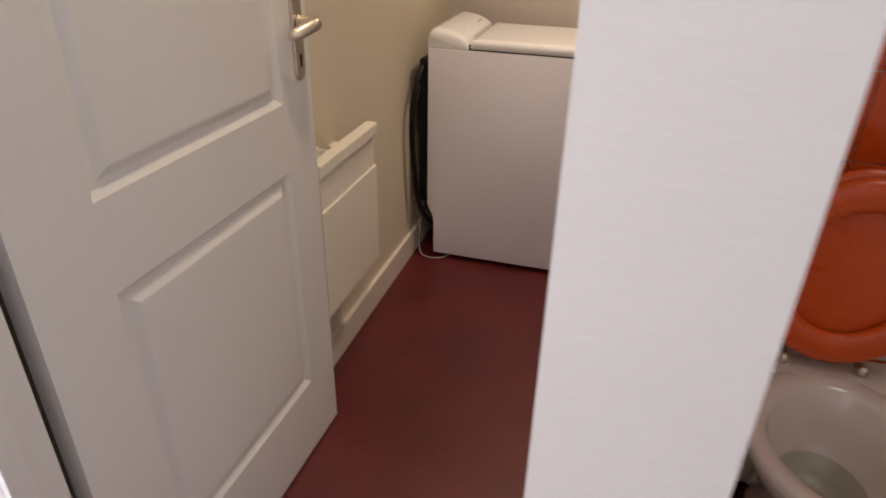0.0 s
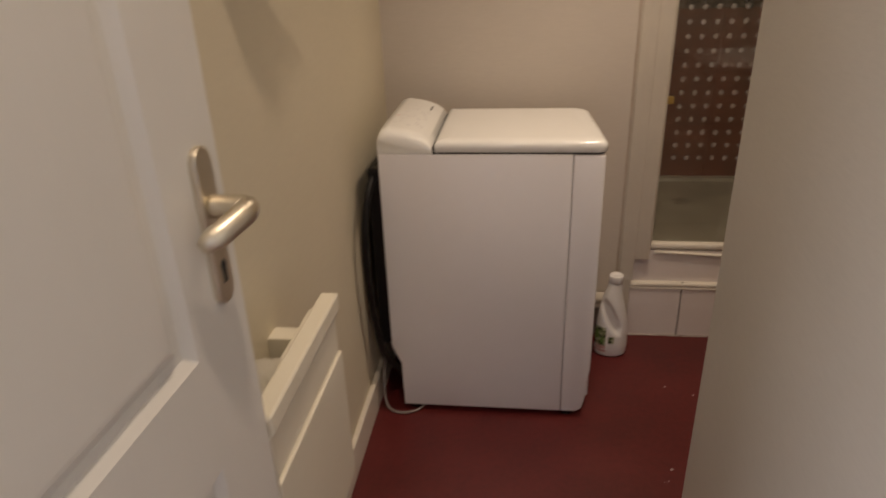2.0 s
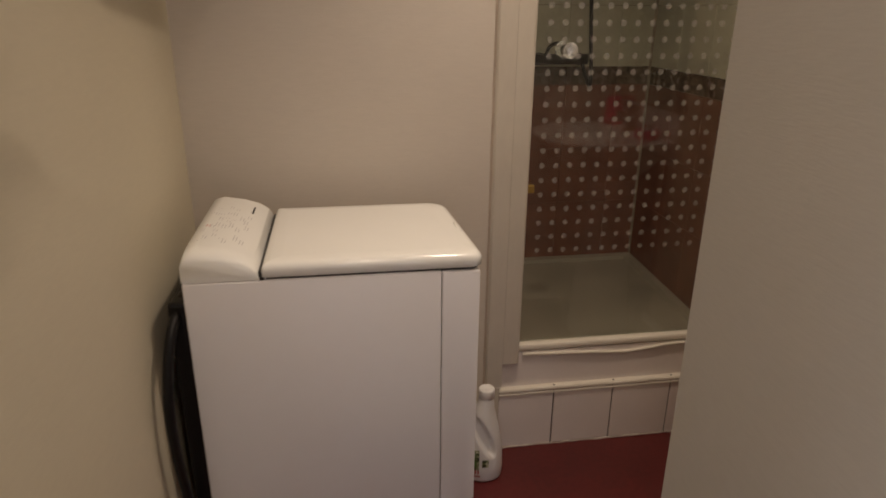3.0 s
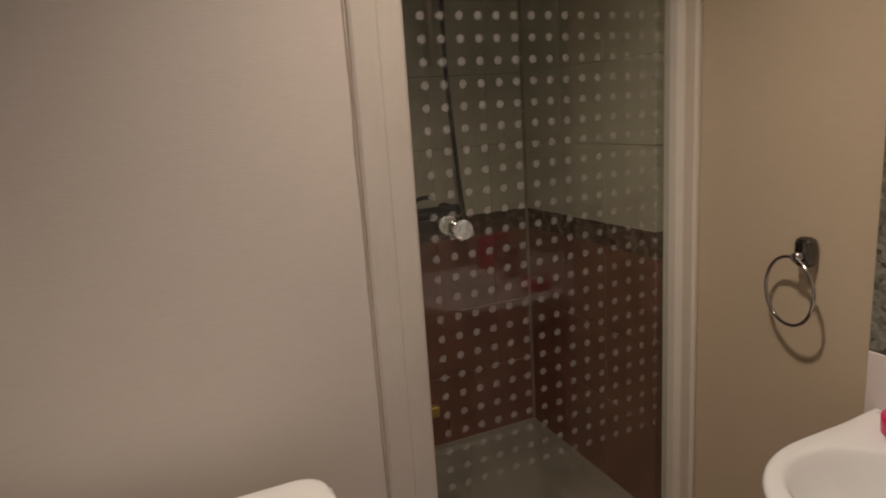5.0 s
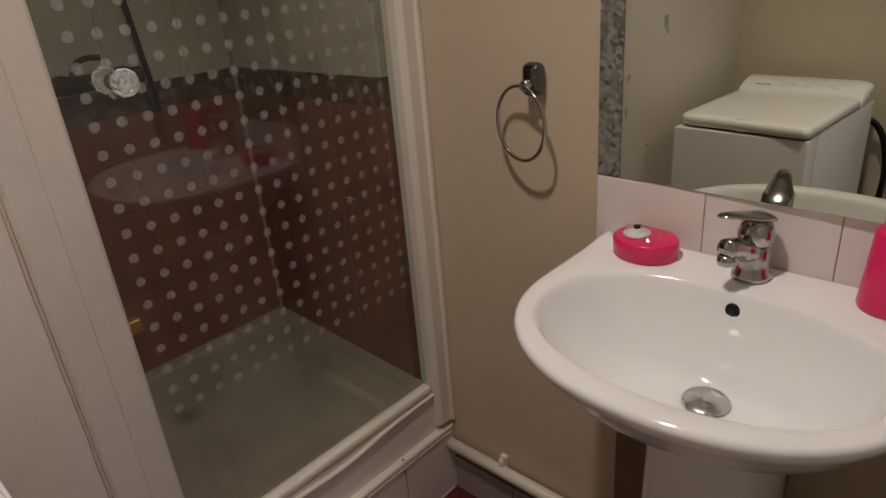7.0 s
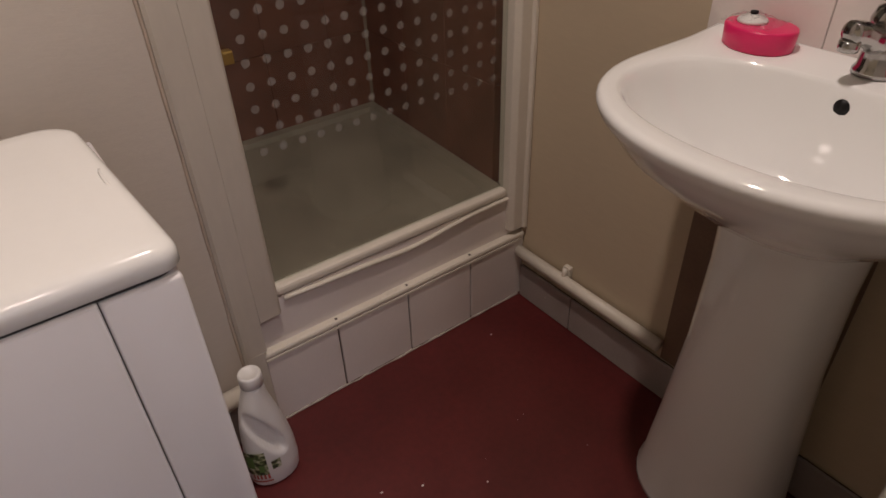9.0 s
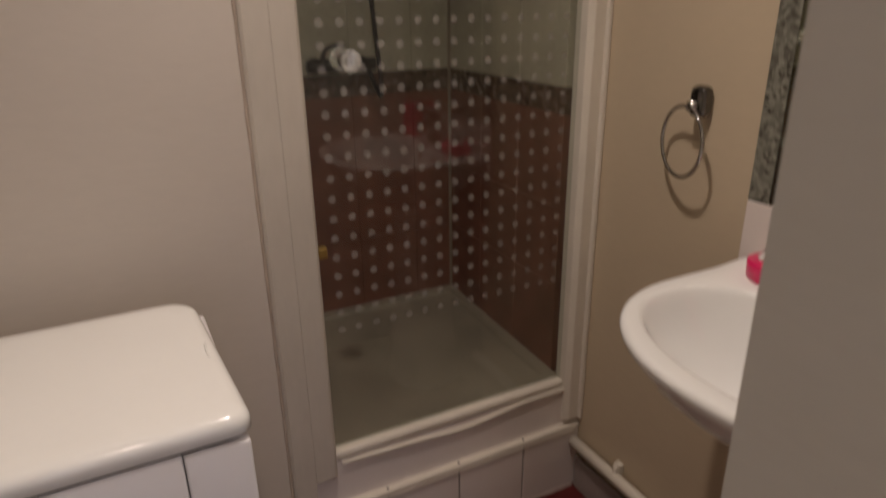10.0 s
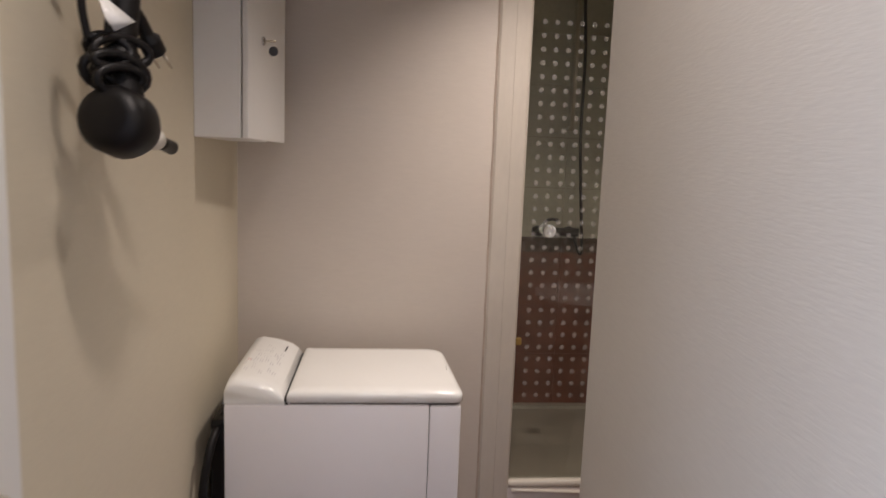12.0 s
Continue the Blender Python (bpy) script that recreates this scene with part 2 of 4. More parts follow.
# ---- mesh helpers ----
def box_into(bm, x0, x1, y0, y1, z0, z1):
    vs = [bm.verts.new((x, y, z)) for x in (x0, x1) for y in (y0, y1) for z in (z0, z1)]
    for f in ((0, 1, 3, 2), (4, 6, 7, 5), (0, 4, 5, 1), (2, 3, 7, 6), (0, 2, 6, 4), (1, 5, 7, 3)):
        bm.faces.new([vs[i] for i in f])
    return vs


def box(x0, x1, y0, y1, z0, z1, r=0.0, seg=2):
    bm = bmesh.new()
    box_into(bm, x0, x1, y0, y1, z0, z1)
    if r:
        bmesh.ops.bevel(bm, geom=bm.edges[:], offset=r, segments=seg, profile=0.5, affect="EDGES")
    bmesh.ops.recalc_face_normals(bm, faces=bm.faces)
    return bm


def prism(points, axis, a, b, r=0.0, seg=2):
    """Extrudes a closed outline given in the two other axes between a and b along axis."""
    bm = bmesh.new()

    def place(p, q, s):
        return {"x": (s, p, q), "y": (p, s, q), "z": (p, q, s)}[axis]
    lo = [bm.verts.new(place(p, q, a)) for p, q in points]
    hi = [bm.verts.new(place(p, q, b)) for p, q in points]
    n = len(points)
    bm.faces.new(lo)
    bm.faces.new(hi)
    for i in range(n):
        bm.faces.new((lo[i], lo[(i + 1) % n], hi[(i + 1) % n], hi[i]))
    bmesh.ops.recalc_face_normals(bm, faces=bm.faces)
    if r:
        bmesh.ops.bevel(bm, geom=bm.edges[:], offset=r, segments=seg, profile=0.5, affect="EDGES")
    return bm


def rings(loops, cap=True):
    """Skins closed loops of points, all of one length."""
    bm = bmesh.new()
    rows = [[bm.verts.new(p) for p in lp] for lp in loops]
    n = len(loops[0])
    for a, b in zip(rows, rows[1:]):
        for i in range(n):
            bm.faces.new((a[i], a[(i + 1) % n], b[(i + 1) % n], b[i]))
    if cap:
        bm.faces.new(rows[0])
        bm.faces.new(rows[-1])
    bmesh.ops.recalc_face_normals(bm, faces=bm.faces)
    for f in bm.faces:
        f.smooth = True
    return bm


def lathe(profile, at=(0, 0, 0), n=28, sx=1.0, sy=1.0, cap=True):
    loops = [[(at[0] + r * sx * math.cos(2 * math.pi * i / n), at[1] + r * sy * math.sin(2 * math.pi * i / n), at[2] + z)
              for i in range(n)] for r, z in profile]
    return rings(loops, cap)


def tube(path, r, n=12, closed=False):
    pts = [Vector(p) for p in path]
    rad = r if isinstance(r, (list, tuple)) else [r] * len(pts)
    loops = []
    up = Vector((0, 0, 1))
    m = len(pts)
    last = None
    for i, p in enumerate(pts):
        a = pts[(i - 1) % m] if closed or i > 0 else pts[0]
        b = pts[(i + 1) % m] if closed or i < m - 1 else pts[-1]
        d = (b - a).normalized()
        if last is None:
            u = d.cross(up)
            if u.length < 0.1:
                u = d.cross(Vector((1, 0, 0)))
        else:
            u = last - d * last.dot(d)
        u.normalize()
        last = u
        v = d.cross(u)
        loops.append([tuple(p + (u * math.cos(2 * math.pi * k / n) + v * math.sin(2 * math.pi * k / n)) * rad[i])
                      for k in range(n)])
    if closed:
        bm = rings(loops, False)
        bm.verts.ensure_lookup_table()
        k0 = (m - 1) * n
        for i in range(n):
            f = bm.faces.new((bm.verts[k0 + i], bm.verts[k0 + (i + 1) % n], bm.verts[(i + 1) % n], bm.verts[i]))
            f.smooth = True
        bmesh.ops.recalc_face_normals(bm, faces=bm.faces)
        return bm
    return rings(loops)


def arc(points, steps=6):
    """A smooth path through points (Catmull-Rom)."""
    p = [Vector(q) for q in points]
    p = [p[0] * 2 - p[1]] + p + [p[-1] * 2 - p[-2]]
    res = []
    for i in range(1, len(p) - 2):
        for k in range(steps):
            t = k / steps
            a, b, c, d = p[i - 1], p[i], p[i + 1], p[i + 2]
            res.append(0.5 * ((2 * b) + (c - a) * t + (2 * a - 5 * b + 4 * c - d) * t * t + (3 * b - a - 3 * c + d) * t ** 3))
    return res + [p[-2]]


def part(name, bm, material, parent=None, label="", kind="", smooth=False):
    me = bpy.data.meshes.new(name)
    if smooth:
        for f in bm.faces:
            f.smooth = True
    bm.to_mesh(me)
    bm.free()
    me.materials.append(M[material])
    ob = new(name, me)
    if parent:
        ob.parent = parent
        ob.matrix_parent_inverse = parent.matrix_world.inverted()
    return tagged(ob, label, kind=kind)


def thing(name, at, label, category, group=""):
    ob = new(name)
    ob.location = at
    ob.matrix_world = Matrix.Translation(at)
    ob.empty_display_size = 0.05
    return tagged(ob, label, category, group)


def structure(name, bm, material, label="", smooth=False):
    return tagged(part(name, bm, material, None, label, smooth=smooth), kind="structure")


def soft(ob, angle=40):
    """Smooth shading with sharp corners kept."""
    me = ob.data
    bm = bmesh.new()
    bm.from_mesh(me)
    for f in bm.faces:
        f.smooth = True
    for e in bm.edges:
        if len(e.link_faces) == 2 and e.calc_face_angle(0) > radians(angle):
            e.smooth = False
    bm.to_mesh(me)
    bm.free()
    return ob


# ---- the place ----
WX = 0.018        # left wall
RX = 1.655       # right wall
BY = 3.0         # back wall
H = 2.45
PX0, PX1 = 0.761, 0.825   # partition face at its hall end and far end
PY0, PY1 = 0.704, 1.934

floor = structure("floor", box(-1.4, 2.6, -1.5, 3.8, -0.1, 0.0), "floor", "dark red painted floor with dusty specks")
structure("ceiling", box(-1.4, 2.6, -1.5, 3.8, H, H + 0.1), "ceiling", "plain off-white painted ceiling")
structure("wall_left", box(WX - 0.12, WX, 0.74, 3.8, 0, H), "wall_left", "yellowish cream painted textured wall")
structure("wall_back", box(WX, 0.846, BY, BY + 0.1, 0, H), "wallpaper",
          "pinkish cream wallpapered wall behind the washing machine")
structure("wall_right", box(RX, RX + 0.1, 0.70, 3.8, 0, H), "wall_right", "beige painted wall with towel ring and basin")
structure("wall_partition", prism([(PX0, PY0), (PX1, PY1), (RX, PY1), (RX, PY1 - 0.08), (0.937, PY1 - 0.08), (0.937, PY0)],
          "z", 0, H), "partition", "white wood-grain embossed papered partition wall")
# hall
structure("wall_hall_front", box(-1.4, -0.02, 0.60, 0.74, 0, H), "hall", "white painted hall wall")
structure("wall_hall_over_door", box(-0.02, 0.7605, 0.60, 0.74, 2.1, H), "hall", "white wall above the door")
structure("wall_hall_toilet", box(1.755, 2.6, 0.70, 0.80, 0, H), "hall", "white painted hall wall")
structure("wall_hall_back", box(-1.4, 2.6, -1.6, -1.5, 0, H), "hall", "white painted hall wall")
structure("wall_hall_end", box(2.6, 2.7, -1.5, 0.94, 0, H), "hall", "white painted hall wall")
for b in ((-1.5, -1.3, 0, H), (-0.2, 0.74, 0, H), (-1.3, -0.2, 0, 0.85), (-1.3, -0.2, 2.15, H)):
    structure("wall_hall_window", box(-1.5, -1.4, b[0], b[1], b[2], b[3]), "hall", "white wall round the hall window")

structure("wall_edge", prism([(0.828, 2.988), (0.834, 2.983), (0.872, 2.982), (0.872, 3.04), (0.847, 3.1), (0.8465, 3.001), (0.828, 3.001)], "z", 0, 0.235), "board", "cream painted board beside the shower step")
structure("wall_edge_board", prism([(0.828, 2.988), (0.834, 2.983), (0.880, 2.984), (0.880, 3.04), (0.8465, 3.04), (0.8465, 3.0005), (0.828, 3.0005)], "z", 0.2355, H), "board", "cream painted board beside the shower screen")
rough = random.Random(6)
zs = [0.12 + 0.055 * k for k in range(43)]
# bead coloured as the soft shadow where the board stands proud of the wall
structure("groove_shade_bead", tube([(0.8268 + rough.uniform(-0.0012, 0.0012), 2.9985, z) for z in zs], 0.0042, 8), "groove_shade", "uneven brownish bead for the shade in the groove between wall and board")

# door frame
fr = structure("door_frame", box(-0.02, 0.106, 0.655, 0.738, 0, 2.12, 0.004), "door", "white painted door frame post")
part("door_stop", box(0.106, 0.118, 0.655, 0.69, 0, 2.08, 0.002), "door", fr)


# shower recess
def shower():
    SY = 3.66
    structure("wall_shower_back", box(0.80, 1.76, SY + 0.01, SY + 0.1, 0, H), "grout", "grouted back wall of the shower")
    structure("wall_shower_left", box(0.80, 0.852, BY + 0.1, SY + 0.01, 0, H), "grout", "grouted side wall of the shower")
    back = bpy.data.objects["wall_shower_back"]
    left = bpy.data.objects["wall_shower_left"]
    right = bpy.data.objects["wall_right"]
    # wall tiles 0.2 wide, 0.216 high; a dark border row; grey-green tiles above
    rows = [(0.362, 0.636, "brown"), (0.636, 0.853, "brown"), (0.853, 1.095, "brown"), (1.095, 1.16, "listello")]
    z = 1.16
    while z < H - 0.05:
        rows.append((z, min(z + 0.216, H), "greytile"))
        z += 0.216
    g = 0.0008
    for z0, z1, m in rows:
        name = "border_tile" if m == "listello" else "wall_tile"
        for k in range(4):
            x0 = 0.862 + 0.2 * k
            x1 = min(x0 + 0.2, RX - 0.01)
            b = box(x0 + g, x1 - g, SY + 0.001, SY + 0.012, z0 + g, z1 - g)
            part(name, b, m, back)
        for k in range(3):
            y1 = SY - 0.2 * k
            y0 = max(y1 - 0.2, BY + 0.06)
            part(name, box(RX - 0.06, RX - 0.001, y0 + g, y1 - g, z0 + g, z1 - g), m, right)
            part(name, box(0.852, 0.861, y0 + g, y1 - g, z0 + g, z1 - g), m, left)
    structure("corner_bead", prism([(RX - 0.060, SY + 0.001), (RX - 0.067, SY + 0.001), (RX - 0.060, SY - 0.006)], "z", 0.405, H - 0.01), "silicone", "pale sealant bead in the shower corner")
    # tray
    t = thing("shower_tray", (1.2, 3.3, 0.0), "grey worn plastic shower tray above a tiled step", "shower tray")
    X0, X1, Y0, Y1 = 0.862, RX - 0.061, 3.028, SY
    outer = [(X0, Y0), (X1, Y0), (X1, Y1), (X0, Y1)]
    inner = [(X0 + 0.03, Y0 + 0.02), (X1 - 0.03, Y0 + 0.02), (X1 - 0.03, Y1 - 0.03), (X0 + 0.03, Y1 - 0.03)]

    def tz(y):
        return 0.374 + 0.031 * (y - Y0) / (Y1 - Y0)

    rws = [[(x, y, 0.22) for x, y in outer], [(x, y, tz(y)) for x, y in outer], [(x, y, tz(y)) for x, y in inner],
           [(x * 0.97 + 1.23 * 0.03, y * 0.97 + 3.35 * 0.03, tz(y) - 0.012) for x, y in inner]]
    part("basin", rings(rws), "tray", t, smooth=False)
    for p in t.children:
        for f in p.data.polygons:
            f.use_smooth = False
    # step of white tiles
    kb = structure("shower_step", box(0.872, RX - 0.001, 2.998, 3.1, 0, 0.205), "grout", "low tiled step under the shower")
    structure("shower_step_top", box(0.872, RX - 0.001, 2.986, 3.018, 0.206, 0.222, 0.006), "trim", "cream rounded capping on the step")
    for x in (1.058, 1.260, 1.463):
        structure("step_joint_spot", box(x - 0.003, x + 0.003, 2.992, 2.999, 0.2215, 0.2226), "grout")
    foot = random.Random(12)
    structure("step_foot_grout", tube([(0.876 + 0.0196 * k, 2.9895 - foot.uniform(0, 0.002), 0.001 + foot.uniform(0, 0.0025)) for k in range(40)], [0.0015 + foot.uniform(0, 0.0022) for k in range(40)], 6), "light_grout", "ragged pale grout along the foot of the step")
    structure("step_lip", box(0.874, RX - 0.016, 2.9862, 2.9895, 0.1975, 0.2052, 0.001, 1), "trim", "thin cream lip under the capping")
    xs = [0.872, 1.058, 1.260, 1.463, RX]
    for a, b in zip(xs, xs[1:]):
        part("step_tile", box(a + 0.0022, b - 0.0022, 2.990, 2.9978, 0.004, 0.205, 0.0015, 1), "tile_white", kb)
    # white panel, rail and posts of the screen
    structure("shower_apron", box(0.872, RX - 0.001, 3.006, 3.014, 0.222, 0.345), "tile_white", "white panel under the shower screen")
    structure("shower_seal", tube(arc([(0.95, 3.004, 0.338), (1.15, 3.002, 0.330), (1.3, 3.003, 0.322), (1.45, 3.002, 0.338), (1.64, 3.004, 0.341)]), 0.006), "trim", "loose cream sealing strip")
    fr = structure("shower_frame", box(0.935, 1.598, 3.002, 3.04, 0.347, 0.371, 0.008), "trim", "cream shower screen frame")
    part("frame_post", prism([(0.8803, 2.984), (0.928, 2.987), (0.934, 2.992), (0.934, 3.04), (0.8803, 3.04)],
         "z", 0.315, H - 0.02, 0.0015, 1), "board", fr)
    part("seal_strip", box(0.9345, 0.9385, 3.008, 3.0175, 0.374, 2.028, 0.001, 1), "trim", fr)
    part("frame_post", prism([(1.598, 3.04), (1.598, 2.999), (1.610, 2.986), (1.640, 2.986), (1.644, 2.979), (RX - 0.001, 2.979), (RX - 0.001, 3.04)],
         "z", 0.24, H - 0.02, 0.0015, 1), "trim", fr)
    part("frame_head", box(0.935, 1.598, 3.010, 3.034, 2.03, 2.055, 0.004), "trim", fr)
    # glass door with frosted dots and a knob on both sides
    d = thing("shower_door", (0.94, 3.02, 0.372), "clear glass shower door printed with rows of frosted dots", "shower door")
    gl = part("pane", box(0.937, 1.596, 3.019, 3.024, 0.373, 2.029), "glass", d)
    gl.visible_shadow = False
    bm = bmesh.new()
    for i in range(15):
        for j in range(30):
            cx, cz = 0.979 + 0.0411 * i, 1.927 - 0.0430 * j
            vs = [bm.verts.new((cx + 0.0085 * math.cos(a * math.pi / 6), 3.0182, cz + 0.0085 * math.sin(a * math.pi / 6))) for a in range(12)]
            bm.faces.new(vs)
    part("dots", bm, "dots", d, "small frosted white dots", kind="stuff")
    for sgn, ya in ((-1, 3.0175), (1, 3.0255)):
        k = part("knob", rings([[(1.028 + r * math.cos(a * math.pi / 5 + o), ya + sgn * h, 1.255 + r * math.sin(a * math.pi / 5 + o)) for a in range(10)]
                               for r, h, o in ((0.007, 0.006, 0), (0.009, 0.014, 0), (0.018, 0.020, 0.3), (0.0215, 0.031, 0), (0.017, 0.042, 0.3), (0.008, 0.046, 0))]),
                 "crystal", d, "faceted clear crystal knob")
        k.visible_shadow = False
        for f in k.data.polygons:
            f.use_smooth = False
        part("rose", rings([[(1.028 + r * math.cos(a * math.pi / 10), ya + sgn * h, 1.255 + r * math.sin(a * math.pi / 10)) for a in range(20)]
                           for r, h in ((0.014, 0.0), (0.014, 0.004), (0.008, 0.007))]), "chrome", k)
    part("hinge", box(0.936, 0.956, 3.000, 3.018, 0.862, 0.886, 0.003), "brass", d, "small brass hinge clip")
    # mixer with riser and hose
    s = thing("shower_mixer", (1.22, SY, 1.19), "dark metal bar mixer with lever on the shower wall", "shower mixer")
    part("body", tube([(1.12, SY - 0.045, 1.19), (1.32, SY - 0.045, 1.19)], 0.019, 14), "black", s)
    part("lever", tube(arc([(1.16, SY - 0.05, 1.20), (1.165, SY - 0.08, 1.235), (1.185, SY - 0.10, 1.248), (1.215, SY - 0.105, 1.246)]), 0.0065), "black", s)
    for x in (1.15, 1.29):
        part("inlet", tube([(x, SY, 1.19), (x, SY - 0.04, 1.19)], 0.022, 16), "black", s)
    rl = thing("shower_rail", (1.26, SY, 1.6), "slim steel shower riser rail with black hose and hand shower", "shower rail")
    part("rail", tube([(1.265, SY - 0.045, 1.62), (1.265, SY - 0.045, 2.2)], 0.009), "metal", rl)
    for zz in (1.63, 2.18):
        part("bracket", tube([(1.265, SY, zz), (1.265, SY - 0.045, zz)], 0.011), "metal", rl)
    part("hose", tube(arc([(1.30, SY - 0.05, 1.175), (1.335, SY - 0.06, 1.10), (1.325, SY - 0.05, 1.3), (1.30, SY - 0.06, 1.6), (1.295, SY - 0.07, 1.9), (1.27, SY - 0.10, 2.16)]), 0.007), "black", rl)
    part("hand_shower", lathe([(0.0, 0.0), (0.045, 0.002), (0.048, 0.012), (0.03, 0.03), (0.0, 0.035)], (1.265, SY - 0.13, 2.15), cap=False), "chrome", rl)


def skirtings():
    sk = structure("baseboard_left", box(WX, WX + 0.016, 1.52, 2.99, 0.0, 0.104, 0.003), "trim", "cream painted wooden baseboard")
    structure("baseboard_partition", prism([(PX0 - 0.014, PY0 + 0.02), (PX1 - 0.014, PY1 + 0.012), (PX1 + 0.2, PY1 + 0.012), (PX1 + 0.2, PY1), (PX1, PY1), (PX0, PY0 + 0.02)],
              "z", 0, 0.118, 0.002, 1), "trim", "white painted baseboard at the partition corner")
    tb = structure("baseboard_back", box(WX + 0.016, 0.827, BY - 0.012, BY, 0.0, 0.11), "tile_grey", "grey tiled skirting")
    rb = structure("baseboard_right", box(RX - 0.006, RX, PY1, 2.985, 0.0, 0.105), "grout", "grouted tile skirting")
    for y, w in ((2.984, 0.196), (2.785, 0.396), (2.386, 0.396)):
        part("skirting_tile", box(RX - 0.014, RX - 0.0065, y - w, y, 0.002, 0.11, 0.0015, 1), "tile_grey", rb)


def pipes():
    p = thing("water_pipe", (1.632, 2.75, 0.168), "white painted water pipe clipped above the skirting", "pipe")
    part("pipe", tube([(1.630, 2.984, 0.168), (1.630, 2.50, 0.165)], 0.016, 16), "trim", p)
    part("clip", box(1.640, RX - 0.0005, 2.80, 2.822, 0.15, 0.205, 0.003), "trim", p)
    part("clip", tube([(1.630, 2.81, 0.168), (1.635, 2.81, 0.205)], 0.007), "trim", p)
    q = thing("waste_pipe", (0.6, 2.96, 0.168), "white painted pipe along the wall behind the washing machine", "pipe")
    part("pipe", tube([(0.06, 2.965, 0.168), (0.80, 2.965, 0.168)], 0.021, 16), "trim", q)
    part("clip", box(0.74, 0.76, 2.965, 2.9995, 0.155, 0.18, 0.003), "trim", q)


def door():
    d = thing("door_bathroom", (0.10, 0.755, 0.0), "white moulded panel door standing open beside a heater", "door")
    x0, x1, y0, y1 = 0.092, 0.128, 0.752, 1.512
    z0, z1 = 0.01, 2.05
    mu, mb = 0.115, 0.052
    # leaf with two raised panels: built as a frame and sunken bevelled panels
    bm = bmesh.new()
    panels = [(0.885, 1.394, 0.224, 0.797), (0.885, 1.394, 0.940, 1.93)]
    ys = sorted({y0, y1, panels[0][0], panels[0][1]})
    zs = sorted({z0, z1, *[p[2] for p in panels], *[p[3] for p in panels]})
    for a, b in zip(ys, ys[1:]):
        for c, e in zip(zs, zs[1:]):
            if any(a >= p[0] - 1e-6 and b <= p[1] + 1e-6 and c >= p[2] - 1e-6 and e <= p[3] + 1e-6 for p in panels):
                continue
            bm.faces.new([bm.verts.new(v) for v in ((x1, a, c), (x1, b, c), (x1, b, e), (x1, a, e))])
    for a, b, c, e in panels:
        prof = [(0, 0), (0.002, 0.0), (0.014, -0.010), (0.025, -0.010), (0.041, -0.0005), (0.046, 0.0)]
        loops = [[(x1 + dx, a + i, c + i), (x1 + dx, b - i, c + i), (x1 + dx, b - i, e - i), (x1 + dx, a + i, e - i)] for i, dx in prof]
        vr = [[bm.verts.new(v) for v in lp] for lp in loops]
        for p, q in zip(vr, vr[1:]):
            for i in range(4):
                bm.faces.new((p[i], p[(i + 1) % 4], q[(i + 1) % 4], q[i]))
        bm.faces.new(vr[-1])
    e4 = [(x0, y0), (x1, y0), (x1, y1), (x0, y1)]
    lo = [bm.verts.new((x, y, z0)) for x, y in e4]
    hi = [bm.verts.new((x, y, z1)) for x, y in e4]
    for i in (0, 2, 3):
        bm.faces.new((lo[i], lo[(i + 1) % 4], hi[(i + 1) % 4], hi[i]))
    bm.faces.new(lo)
    bm.faces.new(hi)
    bmesh.ops.remove_doubles(bm, verts=bm.verts, dist=0.0003)
    bmesh.ops.recalc_face_normals(bm, faces=bm.faces)
    leaf = part("leaf", bm, "door", d)
    # handle plate, lever, keyhole
    yc, zc = 1.466, 1.068
    n = 10
    out = [(yc + 0.018 * math.cos(a * math.pi / n), zc + 0.072 + 0.018 * math.sin(a * math.pi / n)) for a in range(n + 1)] + \
          [(yc - 0.018 * math.cos(a * math.pi / n), zc - 0.074 - 0.018 * math.sin(a * math.pi / n)) for a in range(n + 1)]
    plate = part("handle_plate", prism(out, "x", x1 - 0.001, x1 + 0.008, 0.0025, 2), "metal", d, "satin nickel backplate")
    h = part("handle", tube(arc([(x1 + 0.008, yc, zc + 0.024), (x1 + 0.030, yc, zc + 0.024), (x1 + 0.050, yc - 0.006, zc + 0.024), (x1 + 0.042, yc - 0.034, zc + 0.016), (x1 + 0.024, yc - 0.064, zc + 0.004)], 5),
                            [0.0130] * 8 + [0.0135] * 5 + [0.0130] * 5 + [0.0125, 0.0105, 0.006], 14), "metal", d, "curved satin nickel lever")
    part("keyhole", prism([(yc - 0.0038, zc - 0.066), (yc + 0.0038, zc - 0.066), (yc + 0.0042, zc - 0.050), (yc + 0.0058, zc - 0.044), (yc, zc - 0.038), (yc - 0.0058, zc - 0.044), (yc - 0.0042, zc - 0.050)], "x", x1 + 0.0078, x1 + 0.0086), "seam", plate)
    for zz in (0.25, 1.05, 1.85):
        part("hinge", tube([(x1 + 0.002, 0.745, zz - 0.04), (x1 + 0.002, 0.745, zz + 0.04)], 0.006), "metal", d)
    d.location = (0.090, 0.762, 0.0)
    d.rotation_euler = (0, 0, radians(-1.35))


